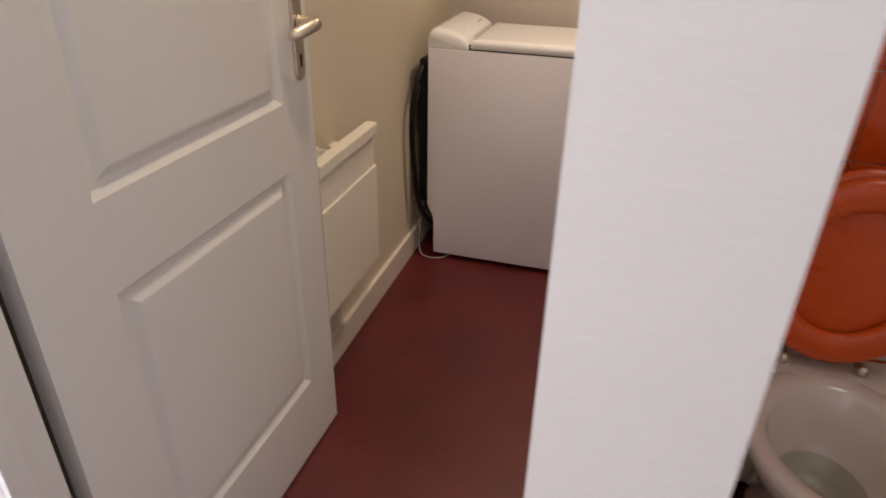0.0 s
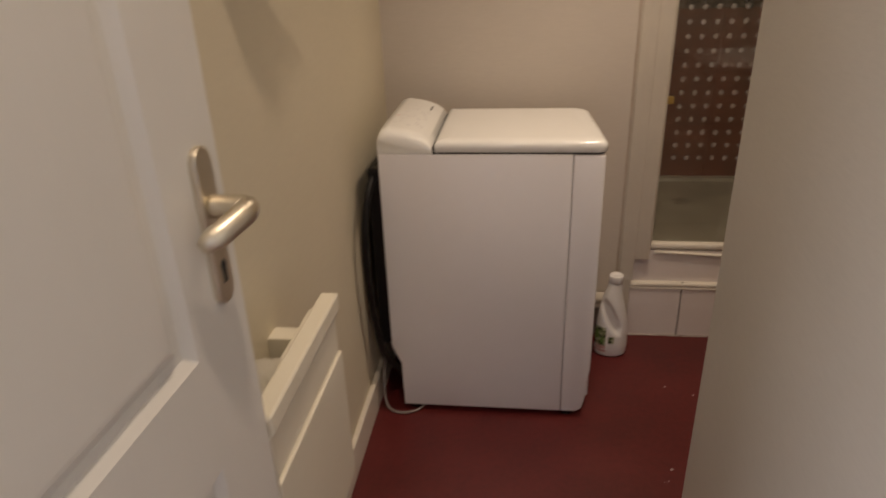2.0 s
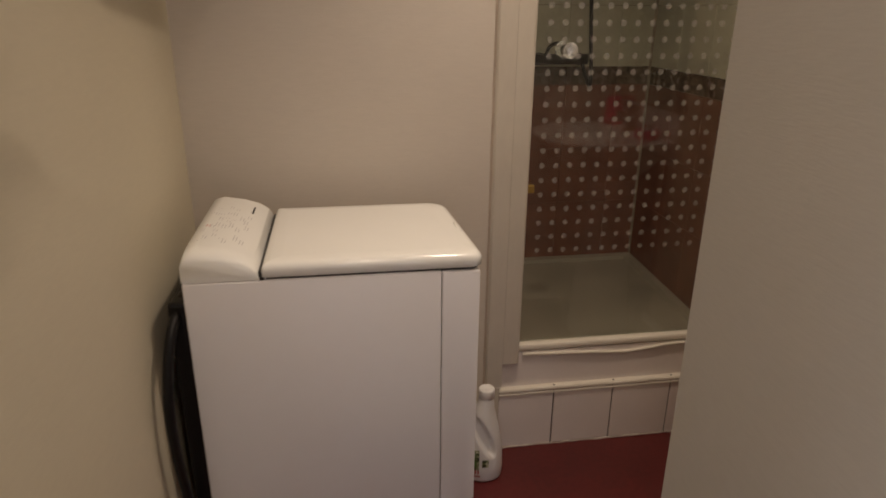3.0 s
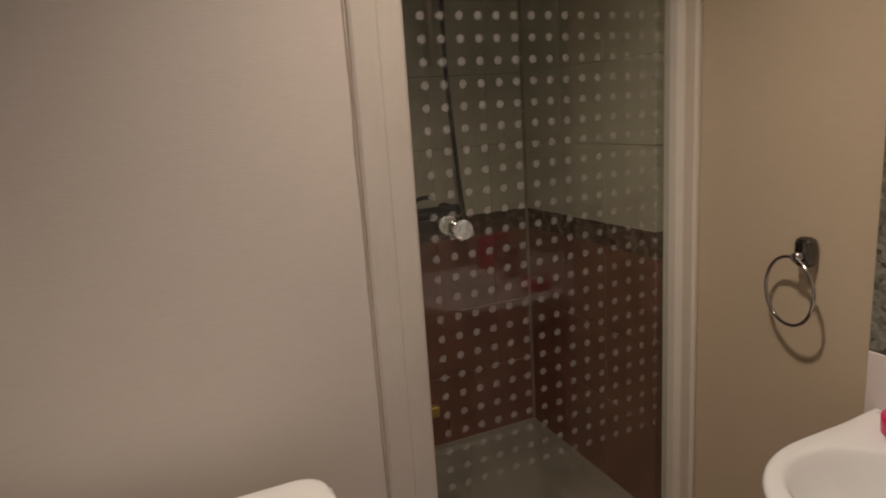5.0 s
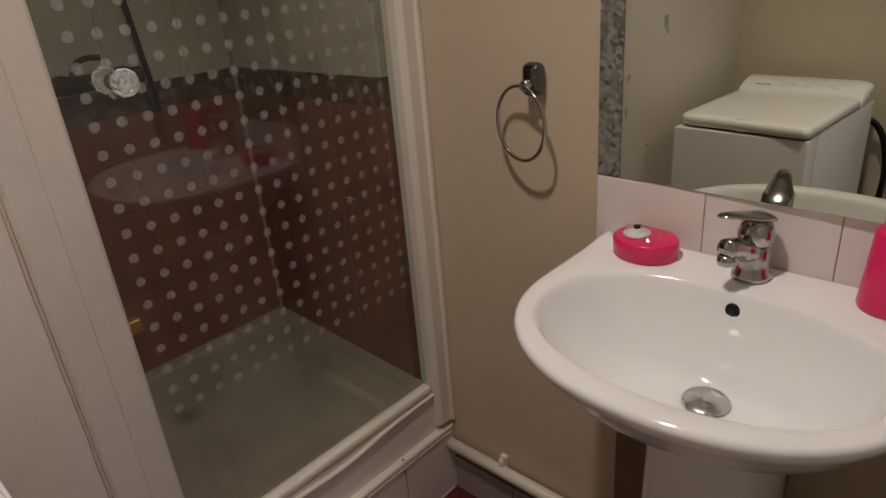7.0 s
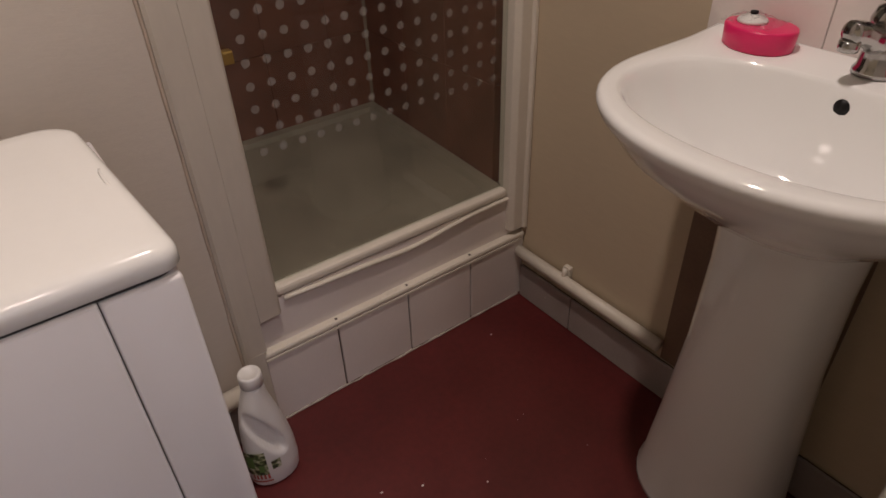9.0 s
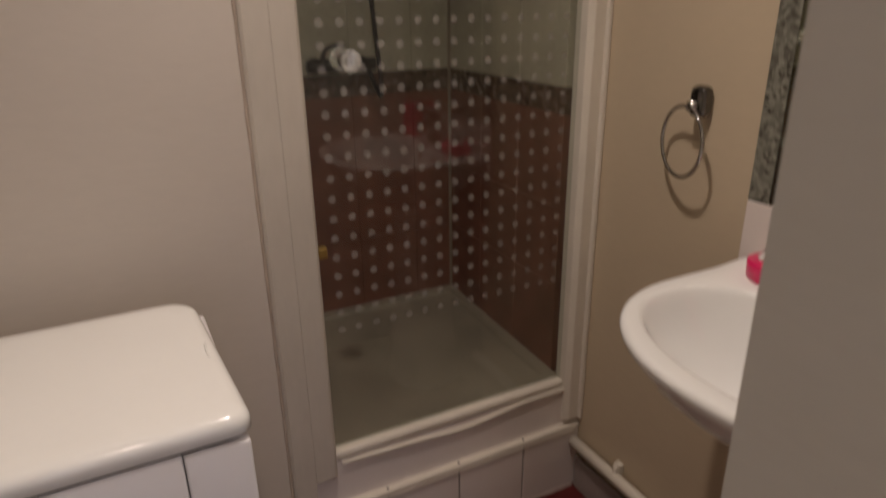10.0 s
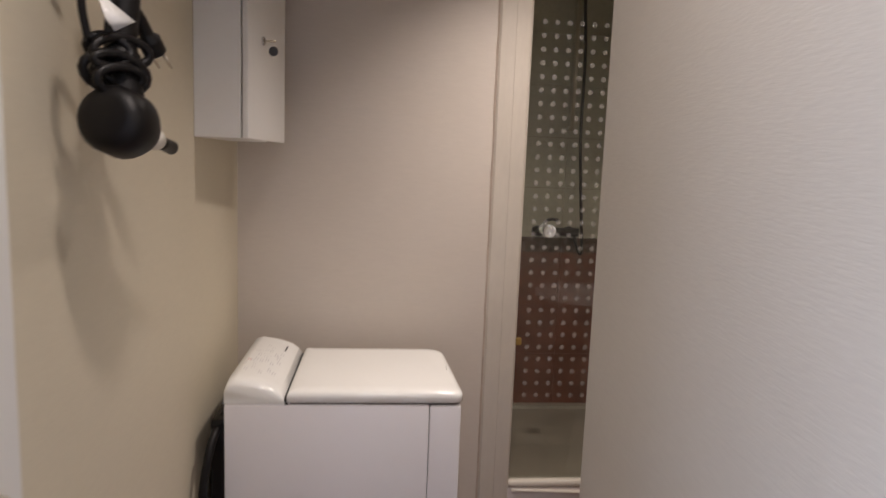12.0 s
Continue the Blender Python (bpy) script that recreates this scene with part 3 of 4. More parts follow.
def heater():
    h = thing("wall_heater", (0.08, 1.7, 0.3), "cream electric convector heater fixed to the wall behind the door", "heater")
    y0, y1, z0, z1 = 1.527, 1.885, 0.325, 0.762
    part("body", box(0.078, 0.124, y0 + 0.002, y1 - 0.002, z0, z1 - 0.034, 0.004), "heater", h)
    part("top_rail", box(0.104, 0.138, y0, y1, z1 - 0.036, z1, 0.005, 3), "heater", h)
    part("front_panel", box(0.124, 0.134, y0 + 0.004, y1 - 0.004, z0 + 0.01, z1 - 0.125, 0.003), "heater", h)
    part("recess_panel", box(0.1245, 0.1275, y0 + 0.006, y1 - 0.006, z1 - 0.123, z1 - 0.037, 0.0008, 1), "heater", h)
    part("side_edge", box(0.0785, 0.134, y0 + 0.0002, y0 + 0.0018, z0 + 0.006, z1 - 0.038, 0.0005, 1), "heater", h)
    for y in (y0 + 0.05, y1 - 0.05):
        part("bracket", box(WX, 0.078, y - 0.02, y + 0.02, 0.40, 0.70), "heater", h)
    # crumpled cloth on the rail
    bm = bmesh.new()
    nu, nv = 44, 10
    g = [[None] * (nv + 1) for _ in range(nu + 1)]
    for i in range(nu + 1):
        for j in range(nv + 1):
            u, v = i / nu, j / nv
            env = min(1, 7 * u, 2.2 * (1 - u)) * math.sin(math.pi * min(1, 0.15 + v * 0.85)) ** 0.5
            zz = 0.731 + 0.038 * env * (0.55 + 0.45 * abs(math.sin(u * math.pi * 3.6 + 0.8 * v))) + 0.006 * noise.noise(Vector((u * 9, v * 4, 0)))
            g[i][j] = bm.verts.new((0.035 + 0.058 * v + 0.006 * noise.noise(Vector((u * 8, v * 3, 5))), 1.540 + 0.165 * u + 0.010 * v, zz))
    for i in range(nu):
        for j in range(nv):
            bm.faces.new((g[i][j], g[i + 1][j], g[i + 1][j + 1], g[i][j + 1]))
    bmesh.ops.solidify(bm, geom=bm.faces[:], thickness=0.003)
    c = tagged(part("cloth", bm, "cloth", None, "crumpled cream cloth lying on top of the wall heater", smooth=True), category="cloth")


def washing_machine():
    w = thing("washing_machine", (0.39, 2.7, 0.0), "white top-loading washing machine standing against the cream wall", "washing machine")
    xb, xf, y0, y1, zt = 0.09, 0.690, 2.5, 2.9, 0.843
    side = [(xb + 0.028, 0.02), (0.6072, 0.02), (0.6072, zt), (xb, zt), (xb, 0.235), (xb + 0.026, 0.175)]
    soft(part("body", prism(side, "y", y0, y1, 0.003, 2), "enamel", w), 50)
    fp = [(0.6084, 0.02), (0.655, 0.02), (0.672, 0.032), (0.680, 0.07), (0.683, 0.14), (0.690, 0.17), (0.690, zt - 0.002), (0.6084, zt - 0.002)]
    soft(part("front_panel", prism(fp, "y", y0, y1, 0.004, 2), "enamel", w), 50)
    part("kick_flap", box(0.680, 0.694, y0 + 0.05, y1 - 0.05, 0.045, 0.15, 0.004), "enamel", w)
    # control hump
    prof = [(xb, zt + 0.002), (xb, zt + 0.045), (xb + 0.008, zt + 0.062), (xb + 0.03, zt + 0.068), (xb + 0.08, zt + 0.060), (xb + 0.115, zt + 0.048), (xb + 0.135, zt + 0.034), (xb + 0.146, zt + 0.02), (xb + 0.150, zt + 0.002)]
    loops = []
    for y, k in ((0.001, 0.0), (0.0015, 0.70), (0.006, 0.82), (0.014, 0.91), (0.026, 0.97), (0.042, 1.0), (0.398, 1.0), (0.399, 0.0)):
        loops.append([(xb + 0.075 + (x - xb - 0.075) * (1 if k else 0.98), y0 + y, zt + 0.002 + (z - zt - 0.002) * (k if k else 0.6)) for x, z in prof])
    soft(part("control_panel", rings(loops[1:-1] + [loops[-1]]), "lid", w, "cream control panel with worn print"), 75)
    # lid: rounded slab
    x0, x1 = 0.244, 0.697
    n = 8

    def outline(inset, r):
        pts = []
        for cx, cy, a0, rr in ((x1 - inset - r, y1 - inset - r, 0, r), (x0 + inset + 0.004, y1 - inset - 0.004, 90, 0.004), (x0 + inset + 0.004, y0 + inset + 0.004, 180, 0.004), (x1 - inset - r * 0.55, y0 + inset + r * 0.55, 270, r * 0.55)):
            for k in range(n + 1):
                a = radians(a0 + 90 * k / n)
                pts.append((cx + rr * math.cos(a), cy + rr * math.sin(a)))
        return pts
    loops = []
    for inset, z in ((0.003, 0.003), (0.0, 0.0055), (0.0, 0.019), (0.0012, 0.0245), (0.004, 0.029), (0.0085, 0.0322), (0.017, 0.0342), (0.04, 0.0352)):
        loops.append([(x - 0.022 * max(0, (x - x0) / (x1 - x0)) * (y - y0) / (y1 - y0), y, zt + 0.002 + z) for x, y in outline(inset, 0.045)])
    part("lid", rings(loops), "lid", w, "glossy cream lid")
    gap = [(x - 0.022 * max(0, (x - x0) / (x1 - x0)) * (y - y0) / (y1 - y0), y) for x, y in outline(0.007, 0.045)]
    part("lid_gap", prism(gap, "z", zt - 0.0005, zt + 0.0055), "seam", w)
    pull = lathe([(0.0, 0.0), (0.0185, 0.0), (0.0197, 0.002), (0.0185, 0.0042), (0.0160, 0.0020), (0.0, 0.0020)], (0, 0, 0), 32, 1.0, 2.3, cap=False)
    bmesh.ops.transform(pull, matrix=Matrix.Translation((0.6760, 2.69, zt + 0.0215)) @ Matrix.Rotation(radians(60), 4, "Y"), verts=pull.verts)
    part("lid_pull", pull, "lid", w)
    part("gap", box(xb + 0.148, x0 + 0.003, y0 + 0.003, y1 - 0.003, zt - 0.001, zt + 0.018), "seam", w)
    part("seam", box(0.6074, 0.6082, y0 + 0.0026, y1 - 0.0022, 0.022, zt - 0.003), "panel_seam", w)
    for x, y in ((0.15, 2.53), (0.63, 2.53), (0.15, 2.87), (0.63, 2.87)):
        part("foot", lathe([(0.02, 0.0), (0.022, 0.004), (0.014, 0.012), (0.014, 0.022)], (x, y, 0.0), 14), "black", w)

    def top_z(x):
        for (a, za), (b, zb) in zip(prof[2:], prof[3:]):
            if a <= x <= b:
                return za + (zb - za) * (x - a) / (b - a)
        return zt + 0.06
    rnd = random.Random(4)
    marks = []
    for j in range(7):
        yy = y0 + 0.06 + rnd.uniform(0, 0.03)
        while yy < y1 - 0.09:
            ln = rnd.uniform(0.006, 0.034)
            if rnd.random() < 0.75:
                marks.append((yy, 0.110 + 0.0135 * j + rnd.uniform(-0.003, 0.003), ln, "ink"))
            yy += ln + rnd.uniform(0.006, 0.03)
    marks += [(2.66, 0.117, 0.016, "ink_red")]
    for yy, x, ln, m in marks:
        bm = bmesh.new()
        for s in (0, 1):
            xx = x + 0.006 * s
            za, zb = top_z(xx) + 0.0004, top_z(xx + 0.0016) + 0.0004
            bm.faces.new([bm.verts.new(v) for v in ((xx, yy, za), (xx + 0.0016, yy, zb), (xx + 0.0016, yy + ln, zb), (xx, yy + ln, za))])
            ln *= 0.8
        part("print_mark", bm, m, w)
    part("indicator_slot", box(0.196, 0.200, 2.80, 2.85, top_z(0.198) - 0.002, top_z(0.198) + 0.001), "seam", w)
    # hoses behind
    hs = thing("drain_hose", (0.06, 2.56, 0.0), "dark corrugated drain hose hanging behind the washing machine", "hose")
    part("hose", tube(arc([(0.078, 2.56, 0.80), (0.062, 2.475, 0.74), (0.050, 2.440, 0.60), (0.052, 2.450, 0.42), (0.066, 2.49, 0.22), (0.10, 2.56, 0.11), (0.09, 2.62, 0.06), (0.062, 2.70, 0.10)]), 0.0105), "black", hs)
    cb = thing("power_cable", (0.08, 2.52, 0.0), "thin greyish white cable looped on the floor behind the machine", "cable")
    part("cable", tube(arc([(0.062, 2.58, 0.30), (0.052, 2.53, 0.12), (0.06, 2.50, 0.02), (0.10, 2.475, 0.006), (0.16, 2.49, 0.006), (0.2, 2.56, 0.006)]), 0.0035, 8), "tile_grey", cb)
    # black box stands in for the deep shade between machine and wall
    part("gap_shade", box(0.089 - 0.035, 0.0895, y0 + 0.008, 2.88, 0.24, 0.80, 0.008), "black", w, "black box for the shade behind the machine")


def bottle():
    b = thing("detergent_bottle", (0.803, 2.868, 0.0), "white plastic detergent bottle with green and red label beside the step", "bottle")
    cx, cy = 0.803, 2.868
    prof = ((0.0, 0.044, 0.030, 0.0), (0.006, 0.054, 0.037, 0.0), (0.04, 0.057, 0.041, 0.0), (0.09, 0.055, 0.040, 0.0), (0.13, 0.051, 0.038, -0.001),
            (0.17, 0.045, 0.035, -0.003), (0.21, 0.036, 0.030, -0.004), (0.235, 0.029, 0.026, -0.003), (0.255, 0.0245, 0.0235, 0.0), (0.270, 0.0225, 0.0225, 0.001))
    loops = []
    for k in range(55):
        z = 0.269 * k / 54
        n = max(i for i in range(len(prof)) if prof[i][0] <= z + 1e-9)
        lo, hi = prof[n], prof[min(n + 1, len(prof) - 1)]
        u = 0 if hi[0] == lo[0] else (z - lo[0]) / (hi[0] - lo[0])
        u = min(1, u)
        a, c, dx = (lo[m] + (hi[m] - lo[m]) * u for m in (1, 2, 3))
        lp = []
        for q in range(56):
            t = 2 * math.pi * q / 56
            dent = 0
            for side in (-1, 1):
                px, pz = a * math.cos(t) + 0.008, z - 0.155
                if side * math.sin(t) > 0:
                    p1 = (px * 0.35 + pz * 0.94) / 0.058 if side < 0 else (-px * 0.35 + pz * 0.94) / 0.058
                    p2 = (px * 0.94 + pz * 0.35 * (1 if side > 0 else 1)) / 0.021
                    dd = p1 * p1 + p2 * p2
                    if dd < 1:
                        dent = 0.020 * min(1, (1 - dd) * 1.7)
            lp.append((cx + dx + a * math.cos(t), cy + (c - dent) * math.sin(t), z))
        loops.append([(x, y, 0.001 + zz * 1.045) for x, y, zz in lp])
    part("body", rings(loops), "white_plastic", b)
    part("cap", lathe([(0.0215, 0.0), (0.0238, 0.002), (0.0235, 0.026), (0.0222, 0.0295), (0.0180, 0.0300), (0.0172, 0.0285), (0.0, 0.0285)], (cx + 0.001, cy, 0.2835), 28, cap=False), "white_plastic", b, "white ribbed screw cap")
    def patch(z0, z1, a0, a1, m, lift):
        bm = bmesh.new()
        rows = []
        for z in np.linspace(z0, z1, 5):
            rows.append([bm.verts.new((cx + (0.0572 + lift) * math.cos(radians(t)), cy + (0.0412 + lift) * math.sin(radians(t)), z)) for t in np.linspace(a0, a1, 10)])
        for p, q in zip(rows, rows[1:]):
            for k in range(9):
                bm.faces.new((p[k], p[k + 1], q[k + 1], q[k]))
        part("label", bm, m, b)
    patch(0.050, 0.122, 184, 246, "label", 0.0006)
    patch(0.072, 0.108, 196, 218, "green", 0.0012)
    patch(0.060, 0.082, 226, 238, "green", 0.0012)
    patch(0.062, 0.088, 255, 275, "label", 0.0008)
    for k in range(5):
        patch(0.036, 0.050, 205 + 9 * k, 210 + 9 * k, "ink_red", 0.0008)
    patch(0.026, 0.031, 200, 250, "ink_red", 0.0008)


def wall_cabinet():
    c = thing("wall_cabinet", (0.09, 2.72, 1.51), "white wall cabinet with its keyed door slightly ajar", "cabinet")
    part("body", box(WX, 0.128, 2.530, 2.882, 1.505, 2.12, 0.002), "cabinet", c)
    d = part("door", box(0.0, 0.014, 0.0, 0.348, 1.505, 2.12, 0.002), "cabinet", c)
    d.matrix_world = Matrix.Translation((0.131, 2.531, 0)) @ Matrix.Rotation(radians(-6), 4, "Z")
    m = d.matrix_world.copy()
    for nm, bm, mm in (("lock", rings([[(0.014 + h, 0.125 + r * math.cos(a * math.pi / 8), 1.757 + r * math.sin(a * math.pi / 8)) for a in range(16)] for r, h in ((0.011, 0), (0.011, 0.003), (0.008, 0.005))]), "chrome"),
                       ("key", tube([(0.018, 0.125, 1.757), (0.046, 0.125, 1.757)], 0.0028), "metal"),
                       ("key_tag", rings([[(0.041 + r * math.cos(a * math.pi / 8), 0.122 + h, 1.732 + r * math.sin(a * math.pi / 8)) for a in range(16)] for r, h in ((0.0115, 0), (0.0125, 0.002), (0.0115, 0.004))]), "rubber")):
        o = part(nm, bm, mm, None)
        o.parent = d
        o.matrix_parent_inverse = Matrix.Identity(4)


def towel_ring():
    t = thing("towel_ring", (RX, 2.68, 1.17), "chrome towel ring on the beige wall", "towel ring")
    part("mount", box(RX - 0.034, RX, 2.668, 2.708, 1.138, 1.200, 0.014, 4), "dark_chrome", t, "tarnished dark chrome mount")
    part("post", tube([(RX - 0.02, 2.69, 1.163), (RX - 0.046, 2.69, 1.161)], 0.010, 16), "chrome", t)
    part("ring", tube([(RX - 0.040 + 0.012 * math.sin(a), 2.704 + 0.063 * math.sin(a), 1.089 + 0.071 * math.cos(a)) for a in np.linspace(0, 2 * math.pi, 48, endpoint=False)], 0.0038, 10, True), "chrome", t)


STAINS = ((2.440, 1.268, 0.0045, 0.011), (2.437, 1.256, 0.002, 0.006), (2.436, 1.336, 0.003, 0.012), (2.500, 1.180, 0.003, 0.008), (2.503, 1.120, 0.0025, 0.010), (2.395, 1.14, 0.0014, 0.0016), (2.462, 1.07, 0.0014, 0.0018))


def mirror():
    m = thing("wall_mirror", (RX, 2.2, 1.0), "frameless wall mirror with a mosaic strip down its edge", "mirror")
    gl = part("glass", box(-0.0055, 0.0, PY1 + 0.03 - 2.512, 0.0, 1.003, 1.95, 0.0015, 1), "mirror", None)
    gl.matrix_world = Matrix.Translation((RX - 0.0045, 2.512, 0)) @ Matrix.Rotation(radians(-1.9), 4, "Z")
    gl.parent = m
    gl.matrix_parent_inverse = m.matrix_world.inverted()
    for y, z, r, h in STAINS:
        n = 9
        blot = random.Random(int(z * 1000))
        ol = [(y - 2.512 + r * blot.uniform(0.6, 1.2) * math.cos(2 * math.pi * k / n), z + h * blot.uniform(0.7, 1.1) * math.sin(2 * math.pi * k / n)) for k in range(n)]
        st = part("stain", prism(ol, "x", -0.0060, -0.0056), "stain", None, "dark blot in the silvering")
        st.matrix_world = gl.matrix_world.copy()
        st.parent = m
        st.matrix_parent_inverse = m.matrix_world.inverted()
    part("mosaic_strip", box(RX - 0.0095, RX - 0.0005, 2.5125, 2.556, 1.003, 1.95), "mosaic", m, "glittering glass mosaic strip")
    rb = bpy.data.objects["wall_right"]
    sp = structure("splashback", box(RX - 0.004, RX, PY1, 2.556, 0.80, 1.0025), "light_grout", "tiled splashback behind the basin")
    y = 2.556
    while y > PY1 + 0.02:
        y2 = max(y - 0.2, PY1 + 0.002)
        part("splash_tile", box(RX - 0.012, RX - 0.0045, y2 + 0.0006, y - 0.0006, 0.805, 1.002, 0.0012, 1), "tile_white", sp)
        y -= 0.2


def basin():
    b = thing("pedestal_basin", (1.5, 2.27, 0.0), "white porcelain pedestal washbasin mounted on the wall", "washbasin")
    cy = 2.262
    N = 64

    def out(s, fx=0.0, back=RX - 0.013):
        """D-shaped outline with a straight back, pulled in by s."""
        pts = []
        for i in range(N):
            a = 2 * math.pi * i / N
            c, q = math.cos(a), math.sin(a)
            if c < 0:
                x = 1.44 + math.copysign(abs(c) ** 0.92, c) * (0.247 - s)
                y = math.copysign(abs(q) ** 0.92, q) * (0.275 - s)
            else:
                k = abs(math.atan2(q, c)) / (math.pi / 2)
                far = back - s * 0.6
                side = 0.275 - s
                if k > 0.5:
                    x, y = 1.44 + (far - 1.44) * (1 - k) * 2, math.copysign(side, q)
                else:
                    x, y = far, math.copysign(side * k * 2, q)
            pts.append((x + fx, cy + y))
        return pts

    def bowl(cxb, a, c2, z, e):
        pts = []
        for i in range(N):
            t = 2 * math.pi * i / N
            c, q = math.cos(t), math.sin(t)
            pts.append((cxb + math.copysign(abs(c) ** (1.0 if c < 0 else e), c) * a, cy + math.copysign(abs(q) ** 0.95, q) * c2, z))
        return pts

    loops = []
    for s, z, f in ((0.165, 0.712, 0.02), (0.130, 0.735, 0.015), (0.095, 0.765, 0.012), (0.064, 0.795, 0.008), (0.040, 0.822, 0.0), (0.023, 0.846, 0), (0.011, 0.862, 0), (0.004, 0.871, 0),
                    (0.001, 0.879, 0), (0.0, 0.884, 0), (0.0018, 0.889, 0), (0.006, 0.8922, 0), (0.012, 0.8932, 0), (0.022, 0.893, 0)):
        loops.append([(x, y, z + (0.006 * max(0, (x - 1.56) / 0.08) if z > 0.84 else 0)) for x, y in out(s, f)])
    loops += [bowl(1.388, 0.159, 0.240, 0.8925, 0.65), bowl(1.389, 0.155, 0.236, 0.8905, 0.65), bowl(1.390, 0.152, 0.232, 0.885, 0.67), bowl(1.392, 0.149, 0.227, 0.874, 0.69), bowl(1.395, 0.145, 0.221, 0.858, 0.71),
              bowl(1.402, 0.136, 0.206, 0.826, 0.74), bowl(1.415, 0.118, 0.178, 0.788, 0.78), bowl(1.430, 0.098, 0.145, 0.758, 0.8), bowl(1.450, 0.066, 0.095, 0.740, 0.9),
              bowl(1.462, 0.042, 0.045, 0.734, 1.0), bowl(1.465, 0.015, 0.015, 0.733, 1.0)]
    bm = rings(loops)
    part("bowl", bm, "porcelain", b)
    prof = []
    for z, rx, ry in ((0.0, 0.142, 0.148), (0.012, 0.142, 0.148), (0.022, 0.136, 0.142), (0.2, 0.120, 0.128), (0.4, 0.105, 0.113), (0.58, 0.101, 0.109), (0.66, 0.103, 0.112), (0.722, 0.104, 0.114)):
        prof.append([(1.535 + rx * math.copysign(abs(math.cos(a)) ** 0.8, math.cos(a)), cy + ry * math.sin(a), z) for a in np.linspace(0, 2 * math.pi, 36, endpoint=False)])
    part("pedestal", rings(prof), "porcelain", b)
    d = part("drain", lathe([(0.0, 0.008), (0.020, 0.009), (0.025, 0.004), (0.033, 0.004), (0.036, 0.0)], (1.465, cy, 0.7375), 28, cap=False), "satin_steel", b, "satin steel pop-up drain")
    ov = part("overflow", rings([[(1.5425 + h, cy + 0.011 * math.cos(a), 0.861 + 0.012 * math.sin(a)) for a in np.linspace(0, 2 * math.pi, 20, endpoint=False)] for h in (-0.003, 0.012)]), "black", b, "dark overflow hole")
    # tap
    t = thing("basin_tap", (1.598, cy - 0.003, 0.897), "chrome single-lever mixer tap on the basin", "tap")
    ty = cy - 0.003
    part("body", lathe([(0.0, 0), (0.029, 0.0), (0.029, 0.006), (0.025, 0.012), (0.0235, 0.030), (0.0235, 0.048), (0.020, 0.054), (0.0, 0.054)], (1.598, ty, 0.897), 32, cap=False), "chrome", t)
    part("spout", tube(arc([(1.598, ty, 0.938), (1.565, ty, 0.952), (1.540, ty, 0.961), (1.524, ty, 0.963)]), [0.019] * 6 + [0.0165] * 6 + [0.0160] * 5 + [0.0135, 0.006], 18), "chrome", t)
    part("aerator", lathe([(0.0, 0.0), (0.0125, 0.0), (0.0135, 0.004), (0.0135, 0.014), (0.0, 0.015)], (1.532, ty, 0.938), 20, cap=False), "chrome", t)
    part("cartridge", lathe([(0.0, 0), (0.019, 0.0), (0.0255, 0.008), (0.0265, 0.022), (0.022, 0.036), (0.010, 0.043), (0.0, 0.044)], (1.598, ty, 0.950), 32, cap=False), "chrome", t)
    lv = rings([[(1.60 + dx, ty + w * math.cos(a), z + h * math.sin(a)) for a in np.linspace(0, 2 * math.pi, 20, endpoint=False)]
                for dx, w, z, h in ((0.028, 0.013, 0.984, 0.004), (0.012, 0.023, 0.993, 0.007), (-0.02, 0.023, 1.001, 0.006), (-0.050, 0.017, 1.010, 0.005), (-0.076, 0.013, 1.017, 0.004), (-0.090, 0.008, 1.019, 0.0025))])
    part("lever", lv, "chrome", t)
    t.rotation_euler = (0, 0, radians(-16))
    c = thing("plastic_cup", (1.598, 2.06, 0.89), "pink-red plastic tooth mug upside down on the basin", "cup")
    part("cup", lathe([(0.0, 0.0), (0.040, 0.0), (0.041, 0.003), (0.034, 0.110), (0.031, 0.114), (0.0, 0.115)], (1.602, 2.076, 0.897), 28, cap=False), "pink", c)
    # soap box
    s = thing("soap_dish", (1.58, 2.44, 0.886), "pink-red oval sponge box with a white dispenser top on the basin", "soap dish")
    part("body", lathe([(0.0, 0.0), (0.046, 0.0), (0.049, 0.003), (0.0505, 0.031), (0.0495, 0.0338), (0.047, 0.0345), (0.0, 0.0345)], (1.588, 2.43, 0.894), 36, 0.88, 1.12, cap=False), "pink", s)
    part("cap", lathe([(0.0, 0.0), (0.022, 0.0), (0.023, 0.003), (0.021, 0.006), (0.010, 0.008), (0.007, 0.012), (0, 0.013)], (1.588, 2.446, 0.9285), 24, cap=False), "white_plastic", s, "white round cap")
    part("cap_button", lathe([(0.0, 0.0), (0.006, 0.0), (0.006, 0.004), (0, 0.005)], (1.588, 2.446, 0.9415), 12, cap=False), "black", s)
    bm = bmesh.new()
    g = [[None] * 15 for _ in range(15)]
    for i in range(15):
        for j in range(15):
            u, v = (i - 7) / 7, (j - 7) / 7
            d = math.hypot(u, v)
            lift = 0.009 * max(0, 1 - d * d) + 0.010 * abs(noise.noise(Vector((u * 4.1, v * 4.7, 2.0)))) + 0.0008
            g[i][j] = bm.verts.new((1.586 + 0.033 * u, 2.440 + 0.040 * v, 0.9300 + lift))
    for i in range(14):
        for j in range(14):
            bm.faces.new((g[i][j], g[i + 1][j], g[i + 1][j + 1], g[i][j + 1]))
    w = part("wrapper", bm, "film", s, "crumpled clear plastic wrap over the top")
    w.visible_shadow = False


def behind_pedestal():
    structure("wall_patch", box(RX - 0.003, RX, 2.17, 2.503, 0.112, 0.798), "brown_patch", "brown wall patch behind the pedestal")


